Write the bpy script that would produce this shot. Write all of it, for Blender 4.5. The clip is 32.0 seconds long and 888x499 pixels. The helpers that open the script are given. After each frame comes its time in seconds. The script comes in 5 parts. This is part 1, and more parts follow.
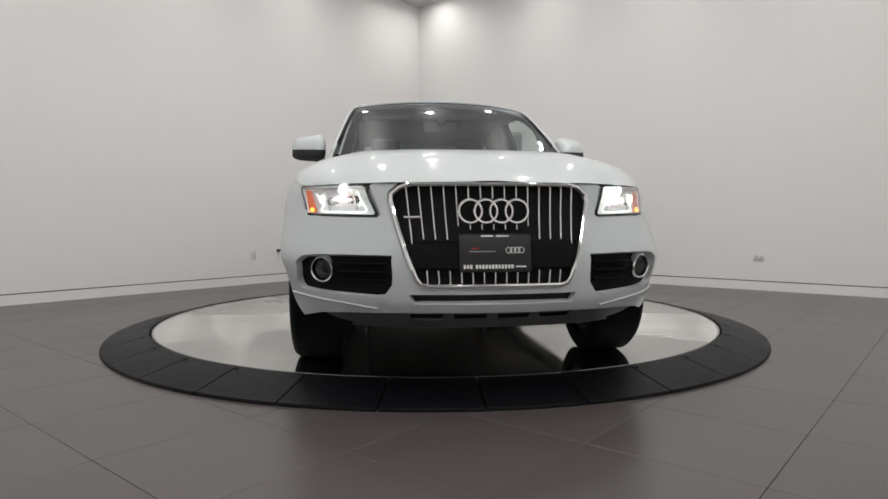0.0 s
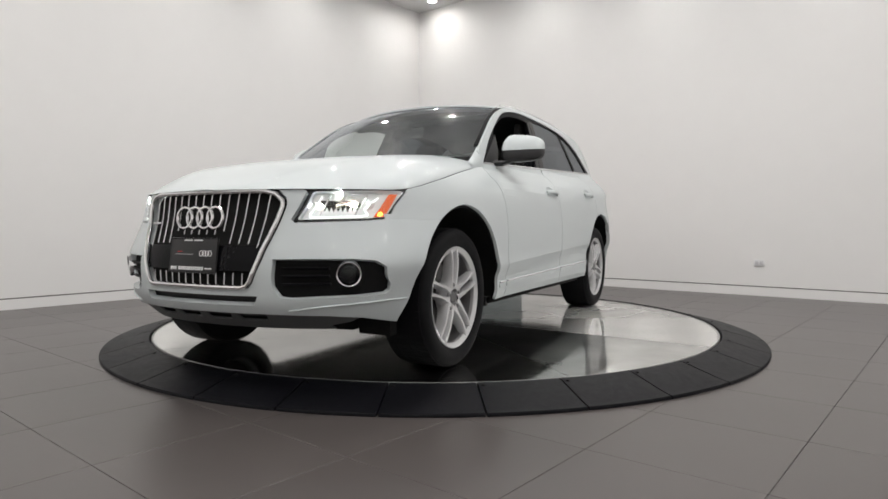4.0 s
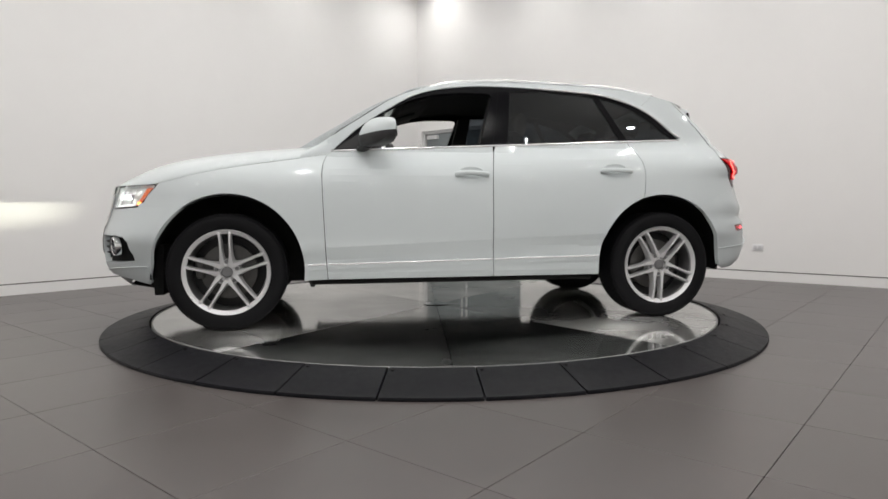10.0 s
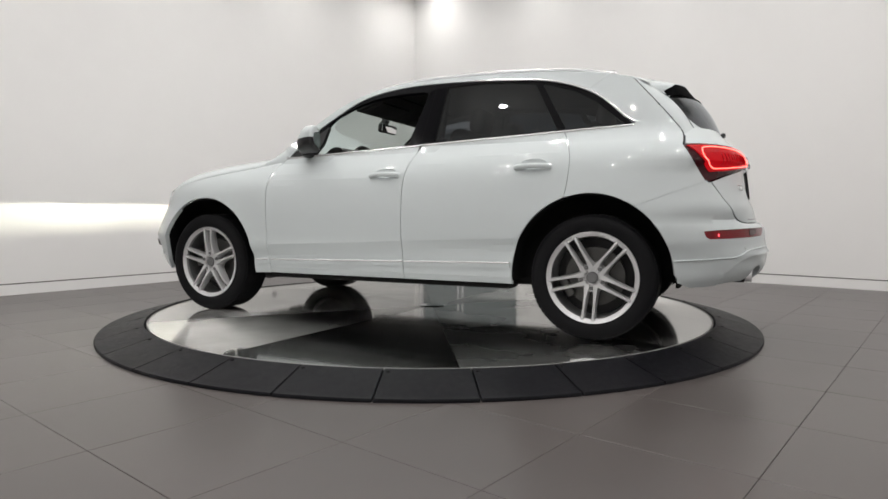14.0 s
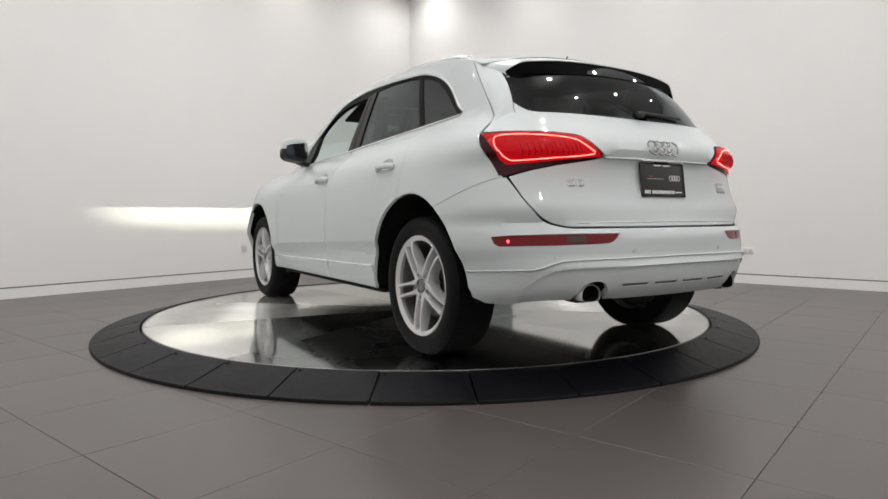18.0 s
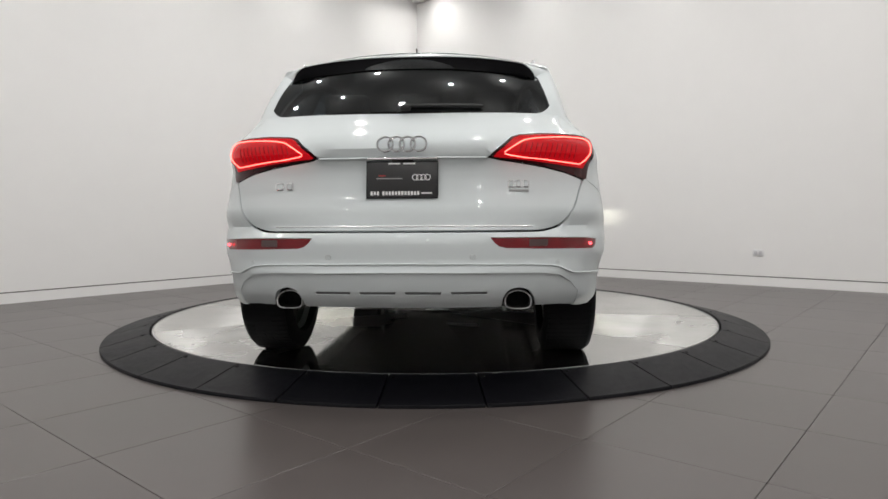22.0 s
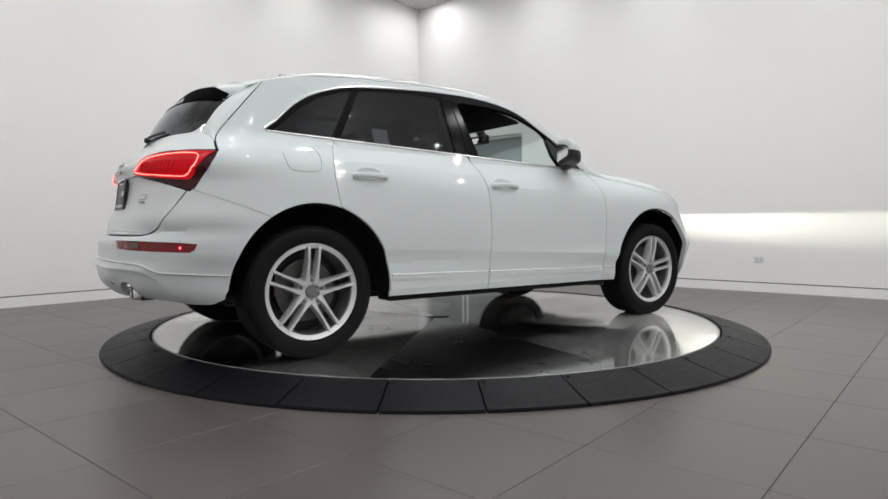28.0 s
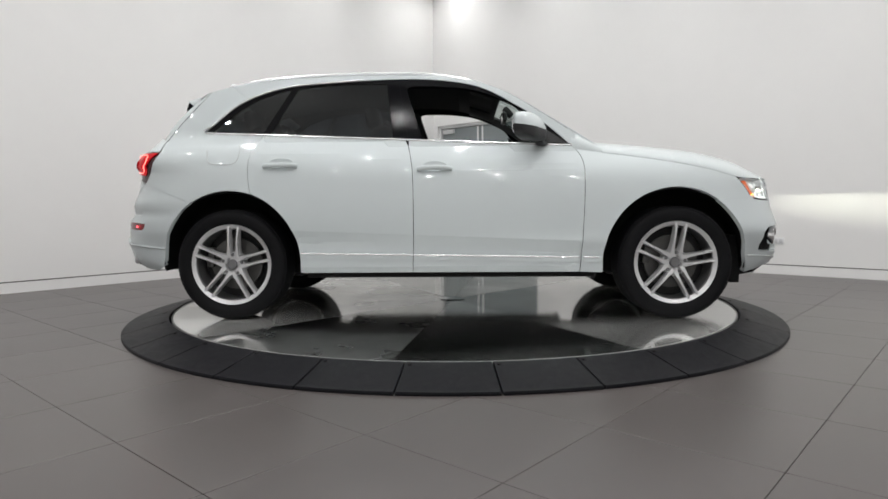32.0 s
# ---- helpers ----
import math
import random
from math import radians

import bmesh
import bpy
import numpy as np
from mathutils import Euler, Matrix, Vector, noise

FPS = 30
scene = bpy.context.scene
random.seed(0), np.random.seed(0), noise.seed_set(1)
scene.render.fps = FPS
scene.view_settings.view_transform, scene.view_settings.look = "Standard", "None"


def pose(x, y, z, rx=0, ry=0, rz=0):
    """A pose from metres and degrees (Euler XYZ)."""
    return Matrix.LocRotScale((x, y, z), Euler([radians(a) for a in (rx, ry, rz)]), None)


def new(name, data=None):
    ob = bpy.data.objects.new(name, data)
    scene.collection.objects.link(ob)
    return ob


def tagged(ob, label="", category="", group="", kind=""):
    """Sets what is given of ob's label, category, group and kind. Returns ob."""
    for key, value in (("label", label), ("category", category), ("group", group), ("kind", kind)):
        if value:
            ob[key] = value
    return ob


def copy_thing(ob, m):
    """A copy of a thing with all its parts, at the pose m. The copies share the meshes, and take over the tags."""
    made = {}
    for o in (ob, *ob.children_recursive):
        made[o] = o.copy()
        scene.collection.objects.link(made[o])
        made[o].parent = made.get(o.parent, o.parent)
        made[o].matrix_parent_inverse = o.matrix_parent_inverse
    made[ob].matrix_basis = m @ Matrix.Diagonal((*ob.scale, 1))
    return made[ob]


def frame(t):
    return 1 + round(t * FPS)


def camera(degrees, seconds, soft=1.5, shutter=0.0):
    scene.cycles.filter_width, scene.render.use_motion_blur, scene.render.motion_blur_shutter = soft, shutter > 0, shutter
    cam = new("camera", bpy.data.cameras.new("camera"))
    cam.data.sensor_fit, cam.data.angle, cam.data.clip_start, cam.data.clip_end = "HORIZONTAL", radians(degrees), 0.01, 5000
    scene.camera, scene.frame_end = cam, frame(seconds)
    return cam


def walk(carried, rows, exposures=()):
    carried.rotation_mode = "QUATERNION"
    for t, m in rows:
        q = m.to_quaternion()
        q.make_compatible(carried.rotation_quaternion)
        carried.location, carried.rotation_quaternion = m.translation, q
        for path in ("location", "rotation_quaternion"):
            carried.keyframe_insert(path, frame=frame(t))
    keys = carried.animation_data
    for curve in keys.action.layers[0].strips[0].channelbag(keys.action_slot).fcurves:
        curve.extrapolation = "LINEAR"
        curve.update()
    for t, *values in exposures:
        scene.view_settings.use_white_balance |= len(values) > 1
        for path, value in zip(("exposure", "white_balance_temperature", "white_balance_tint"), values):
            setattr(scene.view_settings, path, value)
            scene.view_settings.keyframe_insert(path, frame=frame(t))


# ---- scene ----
from mathutils import geometry

# ---------------------------------------------------------------- camera
EYE = (0.0, -4.869, 0.785)
AIM = [(0, -.67, -2.5, .17), (.5, -.54, -2.32, .13), (1, -.53, -2.24, .05), (1.5, -.53, -2.11, .08), (2, -.54, -2.05, .09),
       (2.5, -.56, -2.04, .11), (3, -.58, -2.02, .11), (3.5, -.62, -2.05, .08), (5.5, -.67, -1.99, .09), (6, -.66, -2.01, .12),
       (7, -.66, -1.99, .13), (7.5, -.67, -1.89, .12), (8, -.7, -1.83, .13), (8.5, -.73, -1.95, .11), (9, -.68, -2.48, .16),
       (9.5, -.67, -3.06, .2), (10, -.75, -3.4, .16), (10.5, -1.02, -3.48, .05), (11, -1.2, -3.5, .05), (11.5, -1.05, -3.66, .11),
       (12, -.93, -3.71, .1), (12.5, -.91, -3.53, .05), (13, -.94, -3.38, 0), (14, -1.08, -3.28, -.03), (14.5, -1.15, -3.38, -.06)]
AIM += [(16.5, -1.29, -2.91, -.05), (17, -1.4, -2.89, -.02), (17.5, -1.45, -3.01, .06), (18, -1.44, -3.08, .17), (18.5, -1.37, -3.25, .23),
        (19, -1.18, -3.68, .24), (19.5, -.91, -4.03, .25), (20, -.7, -3.76, .25), (20.5, -.67, -3.25, .28), (21, -.68, -3.2, .33),
        (21.5, -.71, -2.98, .38), (22, -.72, -2.81, .37), (22.5, -.73, -2.72, .36), (23, -.75, -2.63, .38), (23.5, -.76, -2.58, .36)]
AIM += [(24, -.7, -2.61, .27), (24.5, -.63, -2.75, .13), (25, -.55, -2.67, .02), (25.5, -.55, -2.47, .05), (27.5, -.66, -1.83, .33),
        (28, -.65, -2.33, .23), (28.5, -.53, -3.18, .14), (29, -.51, -3.78, .13), (29.5, -.31, -3.84, .25), (30, .17, -3.85, .43),
        (30.5, .64, -4.21, .57), (31, .74, -4.3, .62), (31.5, .78, -4.17, .58), (32, .74, -3.87, .49)]
cam = camera(70.56, 32.0, soft=1.6)
walk(cam, [(t, pose(*EYE, 90 + p, r, y)) for t, y, p, r in AIM],
     exposures=[(0, -.30, 6500, 10), (1, -.18, 6500, 10), (2, -.36, 6700, 12), (3, -.14, 6650, 11), (3.5, -.06, 6500, 10), (5.5, 0, 6500, 10),
                (20, 0, 6500, 10), (22, 0, 6480, 9.6), (24.5, 0, 6360, 8.8), (32, 0, 6330, 8.8)])

# ---------------------------------------------------------------- light
ROOM = radians(49.4)                       # the room stands turned to the camera
UX, VX = Vector((math.cos(ROOM), math.sin(ROOM), 0)), Vector((-math.sin(ROOM), math.cos(ROOM), 0))
U1, V1, U0, V0, CEIL = 4.063, 3.865, -6.2, -6.2, 4.29
ZD = .07                                   # top of the turning disc


def room(u, v, z=0.0):
    return UX * u + VX * v + Vector((0, 0, z))


world = bpy.data.worlds.new("world")
scene.world = world
world.use_nodes = True
world.node_tree.nodes["Background"].inputs[0].default_value = (.5, .5, .52, 1)
world.node_tree.nodes["Background"].inputs[1].default_value = .02

SPOTS = [(u, v) for u in (3.3, 1.6, -.1, -1.8, -3.5, -5.2) for v in (3.1, 1.4, -.3, -2.0, -3.7, -5.3)] + [(3.757, 3.31)]
LAMP_POWER = 14.9
for u, v in SPOTS:
    la = bpy.data.lights.new("downlight_lamp", "AREA")
    la.shape, la.size, la.energy, la.color, la.spread = "DISK", .09, LAMP_POWER * (.06 if (u, v) == SPOTS[-1] else .5 if min(U1 - u, V1 - v) < 1 else .80 if min(u, v) < -3 else 1.0), (1, .975, .945), radians(165)
    lo = new("downlight_lamp", la)
    lo.matrix_world = Matrix.Translation(room(u, v, CEIL - .012))


# ---------------------------------------------------------------- materials
def nodes(name):
    m = bpy.data.materials.new(name)
    m.use_nodes = True
    return m, m.node_tree.nodes, m.node_tree.links, m.node_tree.nodes["Principled BSDF"]


def mat(name, color, rough=.5, metal=0.0, coat=0.0, spec=.5, var=.0, scale=8.0, bump=0.0, bscale=60.0, rvar=0.0, emit=None, power=0.0, island=0.0, crough=.09):
    """A plain surface with two scales of variation in colour, gloss and relief."""
    m, n, l, b = nodes(name)
    b.inputs["Base Color"].default_value = (*color, 1)
    b.inputs["Roughness"].default_value, b.inputs["Metallic"].default_value = rough, metal
    b.inputs["Coat Weight"].default_value, b.inputs["Coat Roughness"].default_value = coat, crough
    b.inputs["Specular IOR Level"].default_value = spec
    tc = n.new("ShaderNodeTexCoord")
    if var or rvar:
        big, small = n.new("ShaderNodeTexNoise"), n.new("ShaderNodeTexNoise")
        big.inputs["Scale"].default_value, small.inputs["Scale"].default_value = scale * .25, scale * 4
        big.inputs["Detail"].default_value = small.inputs["Detail"].default_value = 4
        mix = n.new("ShaderNodeMix")
        mix.inputs[0].default_value = .45
        for q in (big, small):
            l.new(tc.outputs["Object"], q.inputs["Vector"])
        l.new(big.outputs[0], mix.inputs[2])
        l.new(small.outputs[0], mix.inputs[3])
        if var:
            hsv, mr = n.new("ShaderNodeHueSaturation"), n.new("ShaderNodeMapRange")
            hsv.inputs["Color"].default_value = (*color, 1)
            mr.inputs[1].default_value, mr.inputs[2].default_value, mr.inputs[3].default_value, mr.inputs[4].default_value = .3, .7, 1 - var, 1 + var
            l.new(mix.outputs[0], mr.inputs[0])
            if island:
                oi, im, ad = n.new("ShaderNodeObjectInfo"), n.new("ShaderNodeMapRange"), n.new("ShaderNodeMath")
                im.inputs[3].default_value, im.inputs[4].default_value, ad.operation = 1 - island, 1 + island, "MULTIPLY"
                l.new(oi.outputs["Random"], im.inputs[0])
                l.new(mr.outputs[0], ad.inputs[0])
                l.new(im.outputs[0], ad.inputs[1])
                l.new(ad.outputs[0], hsv.inputs["Value"])
            else:
                l.new(mr.outputs[0], hsv.inputs["Value"])
            l.new(hsv.outputs[0], b.inputs["Base Color"])
        if rvar:
            rr = n.new("ShaderNodeMapRange")
            rr.inputs[1].default_value, rr.inputs[2].default_value, rr.inputs[3].default_value, rr.inputs[4].default_value = .3, .7, max(rough - rvar, .02), rough + rvar
            l.new(mix.outputs[0], rr.inputs[0])
            l.new(rr.outputs[0], b.inputs["Roughness"])
    if bump:
        bt, bn = n.new("ShaderNodeTexNoise"), n.new("ShaderNodeBump")
        bt.inputs["Scale"].default_value, bt.inputs["Detail"].default_value = bscale, 3
        bn.inputs["Strength"].default_value, bn.inputs["Distance"].default_value = bump, .002
        l.new(tc.outputs["Object"], bt.inputs["Vector"])
        l.new(bt.outputs[0], bn.inputs["Height"])
        l.new(bn.outputs[0], b.inputs["Normal"])
    if emit:
        b.inputs["Emission Color"].default_value, b.inputs["Emission Strength"].default_value = (*emit, 1), power
    return m


def glass(name, color, mixin, rough=.0, haze=0.0, dust=0.0, rise=5):
    """A pane: clear or tinted see-through, with the mirror of its front face."""
    m, n, l, b = nodes(name)
    tr, gl, fr, mx = n.new("ShaderNodeBsdfTransparent"), n.new("ShaderNodeBsdfGlossy"), n.new("ShaderNodeLayerWeight"), n.new("ShaderNodeMixShader")
    tr.inputs[0].default_value, gl.inputs["Roughness"].default_value, fr.inputs[0].default_value = (*color, 1), rough, .5
    gl.inputs["Color"].default_value = (.80, .84, .88, 1)
    pw, mr = n.new("ShaderNodeMath"), n.new("ShaderNodeMapRange")
    pw.operation, pw.inputs[1].default_value = "POWER", rise
    mr.inputs[3].default_value, mr.inputs[4].default_value = mixin, 1
    l.new(fr.outputs["Facing"], pw.inputs[0])
    l.new(pw.outputs[0], mr.inputs[0])
    l.new(mr.outputs[0], mx.inputs[0])
    l.new(tr.outputs[0], mx.inputs[1])
    l.new(gl.outputs[0], mx.inputs[2])
    last = mx
    if dust:
        dg, dn, dr, dm = n.new("ShaderNodeBsdfGlossy"), n.new("ShaderNodeTexNoise"), n.new("ShaderNodeMapRange"), n.new("ShaderNodeMixShader")
        dg.inputs["Roughness"].default_value, dg.inputs["Color"].default_value = .30, (.9, .92, .92, 1)
        dn.inputs["Scale"].default_value, dn.inputs["Detail"].default_value = 5, 4
        dr.inputs[1].default_value, dr.inputs[2].default_value, dr.inputs[3].default_value, dr.inputs[4].default_value = .3, .7, dust * .7, dust * 1.3
        l.new(dn.outputs[0], dr.inputs[0])
        l.new(dr.outputs[0], dm.inputs[0])
        l.new(mx.outputs[0], dm.inputs[1])
        l.new(dg.outputs[0], dm.inputs[2])
        last = dm
    if haze:
        rf, hm = n.new("ShaderNodeBsdfRefraction"), n.new("ShaderNodeMixShader")
        rf.inputs["IOR"].default_value, rf.inputs["Roughness"].default_value, hm.inputs[0].default_value = 1.25, .3, haze
        l.new(last.outputs[0], hm.inputs[1])
        l.new(rf.outputs[0], hm.inputs[2])
        last = hm
    l.new(last.outputs[0], n["Material Output"].inputs[0])
    return m


WALL = mat("wall_paint", (.80, .795, .79), .55, spec=.3, var=.012, scale=1.2, bump=.06, bscale=220)
CEILM = mat("ceiling_paint", (.62, .62, .62), .8, spec=.2, var=.02, scale=2, bump=.05, bscale=150)
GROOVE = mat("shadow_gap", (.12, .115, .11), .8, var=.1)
TILE = mat("porcelain_tile", (.071, .062, .0595), .31, spec=.5, var=.07, scale=6, rvar=.02, bump=.02, bscale=300, island=.05)
GROUT = mat("grout", (.066, .060, .058), .9, var=.1, scale=30)
RUBBER = mat("ramp_rubber", (.005, .005, .0068), .45, spec=.11, var=.18, scale=9, rvar=.08, bump=.25, bscale=420, island=.1)
CAPM = mat("cap_steel", (.40, .43, .43), .16, .95, var=.06, scale=12)
STEELRIM = mat("steel_edge", (.30, .30, .295), .45, .9, var=.03, scale=20)
PAINT = mat("white_car_paint", (.522, .561, .571), .5, coat=.6, spec=.1, var=.008, scale=3, crough=.05)
SATIN = mat("satin_silver_paint", (.64, .665, .67), .4, 0, var=.02)
BLACK = mat("black_plastic", (.012, .012, .013), .5, spec=.4, var=.15, scale=20, bump=.1, bscale=500)
DARK = mat("underbody_black", (.008, .008, .008), .85, spec=.2, var=.3, scale=12)
TRIM = mat("bright_trim", (.80, .80, .81), .25, .55, var=.03, scale=20)
GLOSSB = mat("gloss_black", (.006, .006, .007), .2, coat=.2, spec=.4, var=.1)
PIANO = mat("piano_black", (.004, .004, .005), .14, spec=.12, var=.1, scale=20)
UNDER = mat("matt_black_moulding", (.0025, .0025, .003), .9, spec=.03, var=.1, scale=20)
SURR = mat("window_surround_black", (.004, .004, .005), .45, spec=.05, var=.1, scale=20)
CHROME = mat("chrome", (.82, .82, .83), .08, 1, var=.02, scale=10, rvar=.02)
ALLOY = mat("alloy_silver", (.62, .62, .63), .32, .55, coat=.3, var=.04, scale=20, rvar=.05)
SKID = mat("skid_grey", (.12, .123, .126), .4, .2, var=.05, scale=20)
ALLOYC = mat("hub_cap_grey", (.17, .17, .175), .4, .5, var=.05, scale=20)
ALLOYD = mat("alloy_inner", (.28, .28, .285), .3, .7, var=.1, scale=20)
TYRE = mat("tyre_rubber", (.005, .005, .006), .68, spec=.15, var=.2, scale=14, rvar=.08, bump=.15, bscale=300)
DISCM = mat("brake_steel", (.10, .098, .095), .4, .6, var=.15, scale=30)
LEATHER = mat("black_leather", (.014, .013, .013), .5, var=.15, scale=20, bump=.2, bscale=250)
LINER = mat("dark_headliner", (.03, .029, .03), .9, var=.1, scale=20)
RED = mat("red_lens", (.13, .001, .002), .25, coat=0, spec=.12, var=.25, scale=60, emit=(1, .008, .018), power=.36)
REDDIM = mat("red_reflector", (.15, .003, .007), .25, coat=.4, spec=.2, var=.25, scale=60)
REDDARK = mat("dark_red_lens", (.035, .002, .004), .2, spec=.3, var=.1)
REDRIB = mat("red_lens_rib", (.10, .001, .002), .3, spec=.12, var=.15, emit=(1, .008, .018), power=.12)
REDLED = mat("red_led", (1, .1, .05), .3, emit=(1, .12, .10), power=5)
REDDOT = mat("red_marker_led", (1, .1, .1), .3, emit=(1, .06, .08), power=5)
AMBER = mat("amber_reflector", (.62, .09, .01), .2, coat=1, var=.2, scale=60, emit=(1, .2, .02), power=.15)
AMBERLED = mat("amber_led", (1, .4, .05), .3, emit=(1, .42, .05), power=4)
WHITELED = mat("white_led", (1, 1, 1), .3, emit=(.93, 1, .95), power=1.1)
# glow added inside the headlamps in place of their glare
GLARE = mat("added_lamp_glare", (1, 1, 1), .2, emit=(.95, 1, .96), power=480)
BEAM = mat("lit_arc", (1, 1, 1), .5, emit=(1, .985, .80), power=560000)
REFLECTOR = mat("lamp_reflector", (.80, .82, .82), .45, .1, var=.05, scale=30)
PLATE = mat("plate_black", (.012, .012, .013), .35, var=.1)
INK = mat("plate_white", (.75, .75, .75), .5, var=.05)
INKG = mat("plate_grey", (.3, .3, .3), .5, var=.05)
REVL = mat("reversing_lens", (.07, .035, .035), .3, var=.1)
INKR = mat("plate_red", (.4, .02, .02), .5, var=.05)
WSGLASS = glass("windscreen_glass", (.74, .82, .79), .10, dust=.035, rise=3.4)
TINT = glass("privacy_glass", (.085, .098, .112), .055, dust=.011)
LENS = glass("lamp_cover", (.95, .96, .96), .05, haze=.16)
BULB = mat("downlight_glow", (1, 1, 1), .4, emit=(1, .965, .92), power=60)
OUTLET = mat("outlet_plastic", (.72, .72, .73), .35, var=.02)
DOORGREY = mat("grey_door_paint", (.235, .262, .268), .42, spec=.4, var=.03, scale=4, bump=.04, bscale=200)
OUTSLOT = mat("outlet_slot", (.56, .56, .58), .4, var=.05)


def plate_metal():
    """Brushed steel plate, brushed along its own x."""
    m, n, l, b = nodes("brushed_steel")
    tc, mp, nz, mr, vt, cx, bn = (n.new("ShaderNode" + k) for k in ("TexCoord", "Mapping", "TexNoise", "MapRange", "VectorTransform", "CombineXYZ", "TexNoise"))
    mp.inputs["Scale"].default_value = (1.5, 90, 90)
    nz.inputs["Scale"].default_value, nz.inputs["Detail"].default_value = 3, 5
    bn.inputs["Scale"].default_value, bn.inputs["Detail"].default_value = 2.2, 5
    l.new(tc.outputs["Object"], mp.inputs[0])
    l.new(mp.outputs[0], nz.inputs["Vector"])
    l.new(tc.outputs["Object"], bn.inputs["Vector"])
    mx = n.new("ShaderNodeMix")
    mx.inputs[0].default_value = .6
    l.new(nz.outputs[0], mx.inputs[2])
    l.new(bn.outputs[0], mx.inputs[3])
    mr.inputs[1].default_value, mr.inputs[2].default_value, mr.inputs[3].default_value, mr.inputs[4].default_value = .3, .7, .055, .105
    l.new(mx.outputs[0], mr.inputs[0])
    cx.inputs[0].default_value = 1
    vt.convert_from, vt.convert_to, vt.vector_type = "OBJECT", "WORLD", "VECTOR"
    l.new(cx.outputs[0], vt.inputs[0])
    sharp, scuff, mix = n.new("ShaderNodeBsdfAnisotropic"), n.new("ShaderNodeBsdfAnisotropic"), n.new("ShaderNodeMixShader")
    sharp.inputs["Color"].default_value = scuff.inputs["Color"].default_value = (.74, .74, .725, 1)
    l.new(mr.outputs[0], sharp.inputs["Roughness"])
    scuff.inputs["Roughness"].default_value, scuff.inputs["Anisotropy"].default_value = .34, .75
    l.new(vt.outputs[0], scuff.inputs["Tangent"])
    mm = n.new("ShaderNodeMapRange")
    mm.inputs[1].default_value, mm.inputs[2].default_value, mm.inputs[3].default_value, mm.inputs[4].default_value = .3, .7, .20, .30
    l.new(bn.outputs[0], mm.inputs[0])
    oi, om, ad = n.new("ShaderNodeObjectInfo"), n.new("ShaderNodeMapRange"), n.new("ShaderNodeMath")
    om.inputs[3].default_value, om.inputs[4].default_value = -.07, .10
    l.new(oi.outputs["Random"], om.inputs[0])
    l.new(mm.outputs[0], ad.inputs[0])
    l.new(om.outputs[0], ad.inputs[1])
    l.new(ad.outputs[0], mix.inputs[0])
    l.new(sharp.outputs[0], mix.inputs[1])
    l.new(scuff.outputs[0], mix.inputs[2])
    l.new(mix.outputs[0], n["Material Output"].inputs[0])
    return m


STEEL = plate_metal()


# ---------------------------------------------------------------- mesh tools
def obj(name, bm, material, parent=None, label="", smooth=True, sharp=35):
    """Links a bmesh as one mesh object."""
    if smooth:
        for fc in bm.faces:
            fc.smooth = True
        for e in bm.edges:
            if len(e.link_faces) == 2 and e.calc_face_angle(0) > radians(sharp):
                e.smooth = False
    me = bpy.data.meshes.new(name)
    bm.to_mesh(me)
    bm.free()
    for m in (material if isinstance(material, (list, tuple)) else [material]):
        me.materials.append(m)
    ob = new(name, me)
    if parent:
        ob.parent = parent
    if label:
        tagged(ob, label)
    return ob


part = obj


def box(bm, c, s, m=None, bevel=0.0, seg=2):
    """A box of size s at c, with rounded edges."""
    r = bmesh.ops.create_cube(bm, size=1)
    vs = r["verts"]
    bmesh.ops.scale(bm, vec=s, verts=vs)
    if bevel:
        es = list({e for v in vs for e in v.link_edges})
        bv = bmesh.ops.bevel(bm, geom=es, offset=bevel, segments=seg, profile=.5, affect="EDGES")
        vs = list({v for fc in bv["faces"] for v in fc.verts} | {v for v in vs if v.is_valid})
    mt = Matrix.Translation(c) @ (m or Matrix())
    bmesh.ops.transform(bm, matrix=mt, verts=vs)
    return vs


def boxm(c, s, m=None, bevel=0.0, seg=2):
    bm = bmesh.new()
    box(bm, c, s, m, bevel, seg)
    return bm


def lathe(profile, n=48, axis="y", closed=False):
    """Turns (radius, along) pairs round an axis."""
    bm = bmesh.new()
    rings = []
    for r, a in profile:
        ring = []
        for i in range(n):
            t = 2 * math.pi * i / n
            c, s = r * math.cos(t), r * math.sin(t)
            ring.append(bm.verts.new((c, a, s) if axis == "y" else (a, c, s) if axis == "x" else (c, s, a)))
        rings.append(ring)
    pairs = list(zip(rings, rings[1:])) + ([(rings[-1], rings[0])] if closed else [])
    for p, q in pairs:
        for i in range(n):
            bm.faces.new((p[i], p[(i + 1) % n], q[(i + 1) % n], q[i]))
    bmesh.ops.remove_doubles(bm, verts=bm.verts, dist=1e-6)
    bmesh.ops.recalc_face_normals(bm, faces=bm.faces)
    return bm


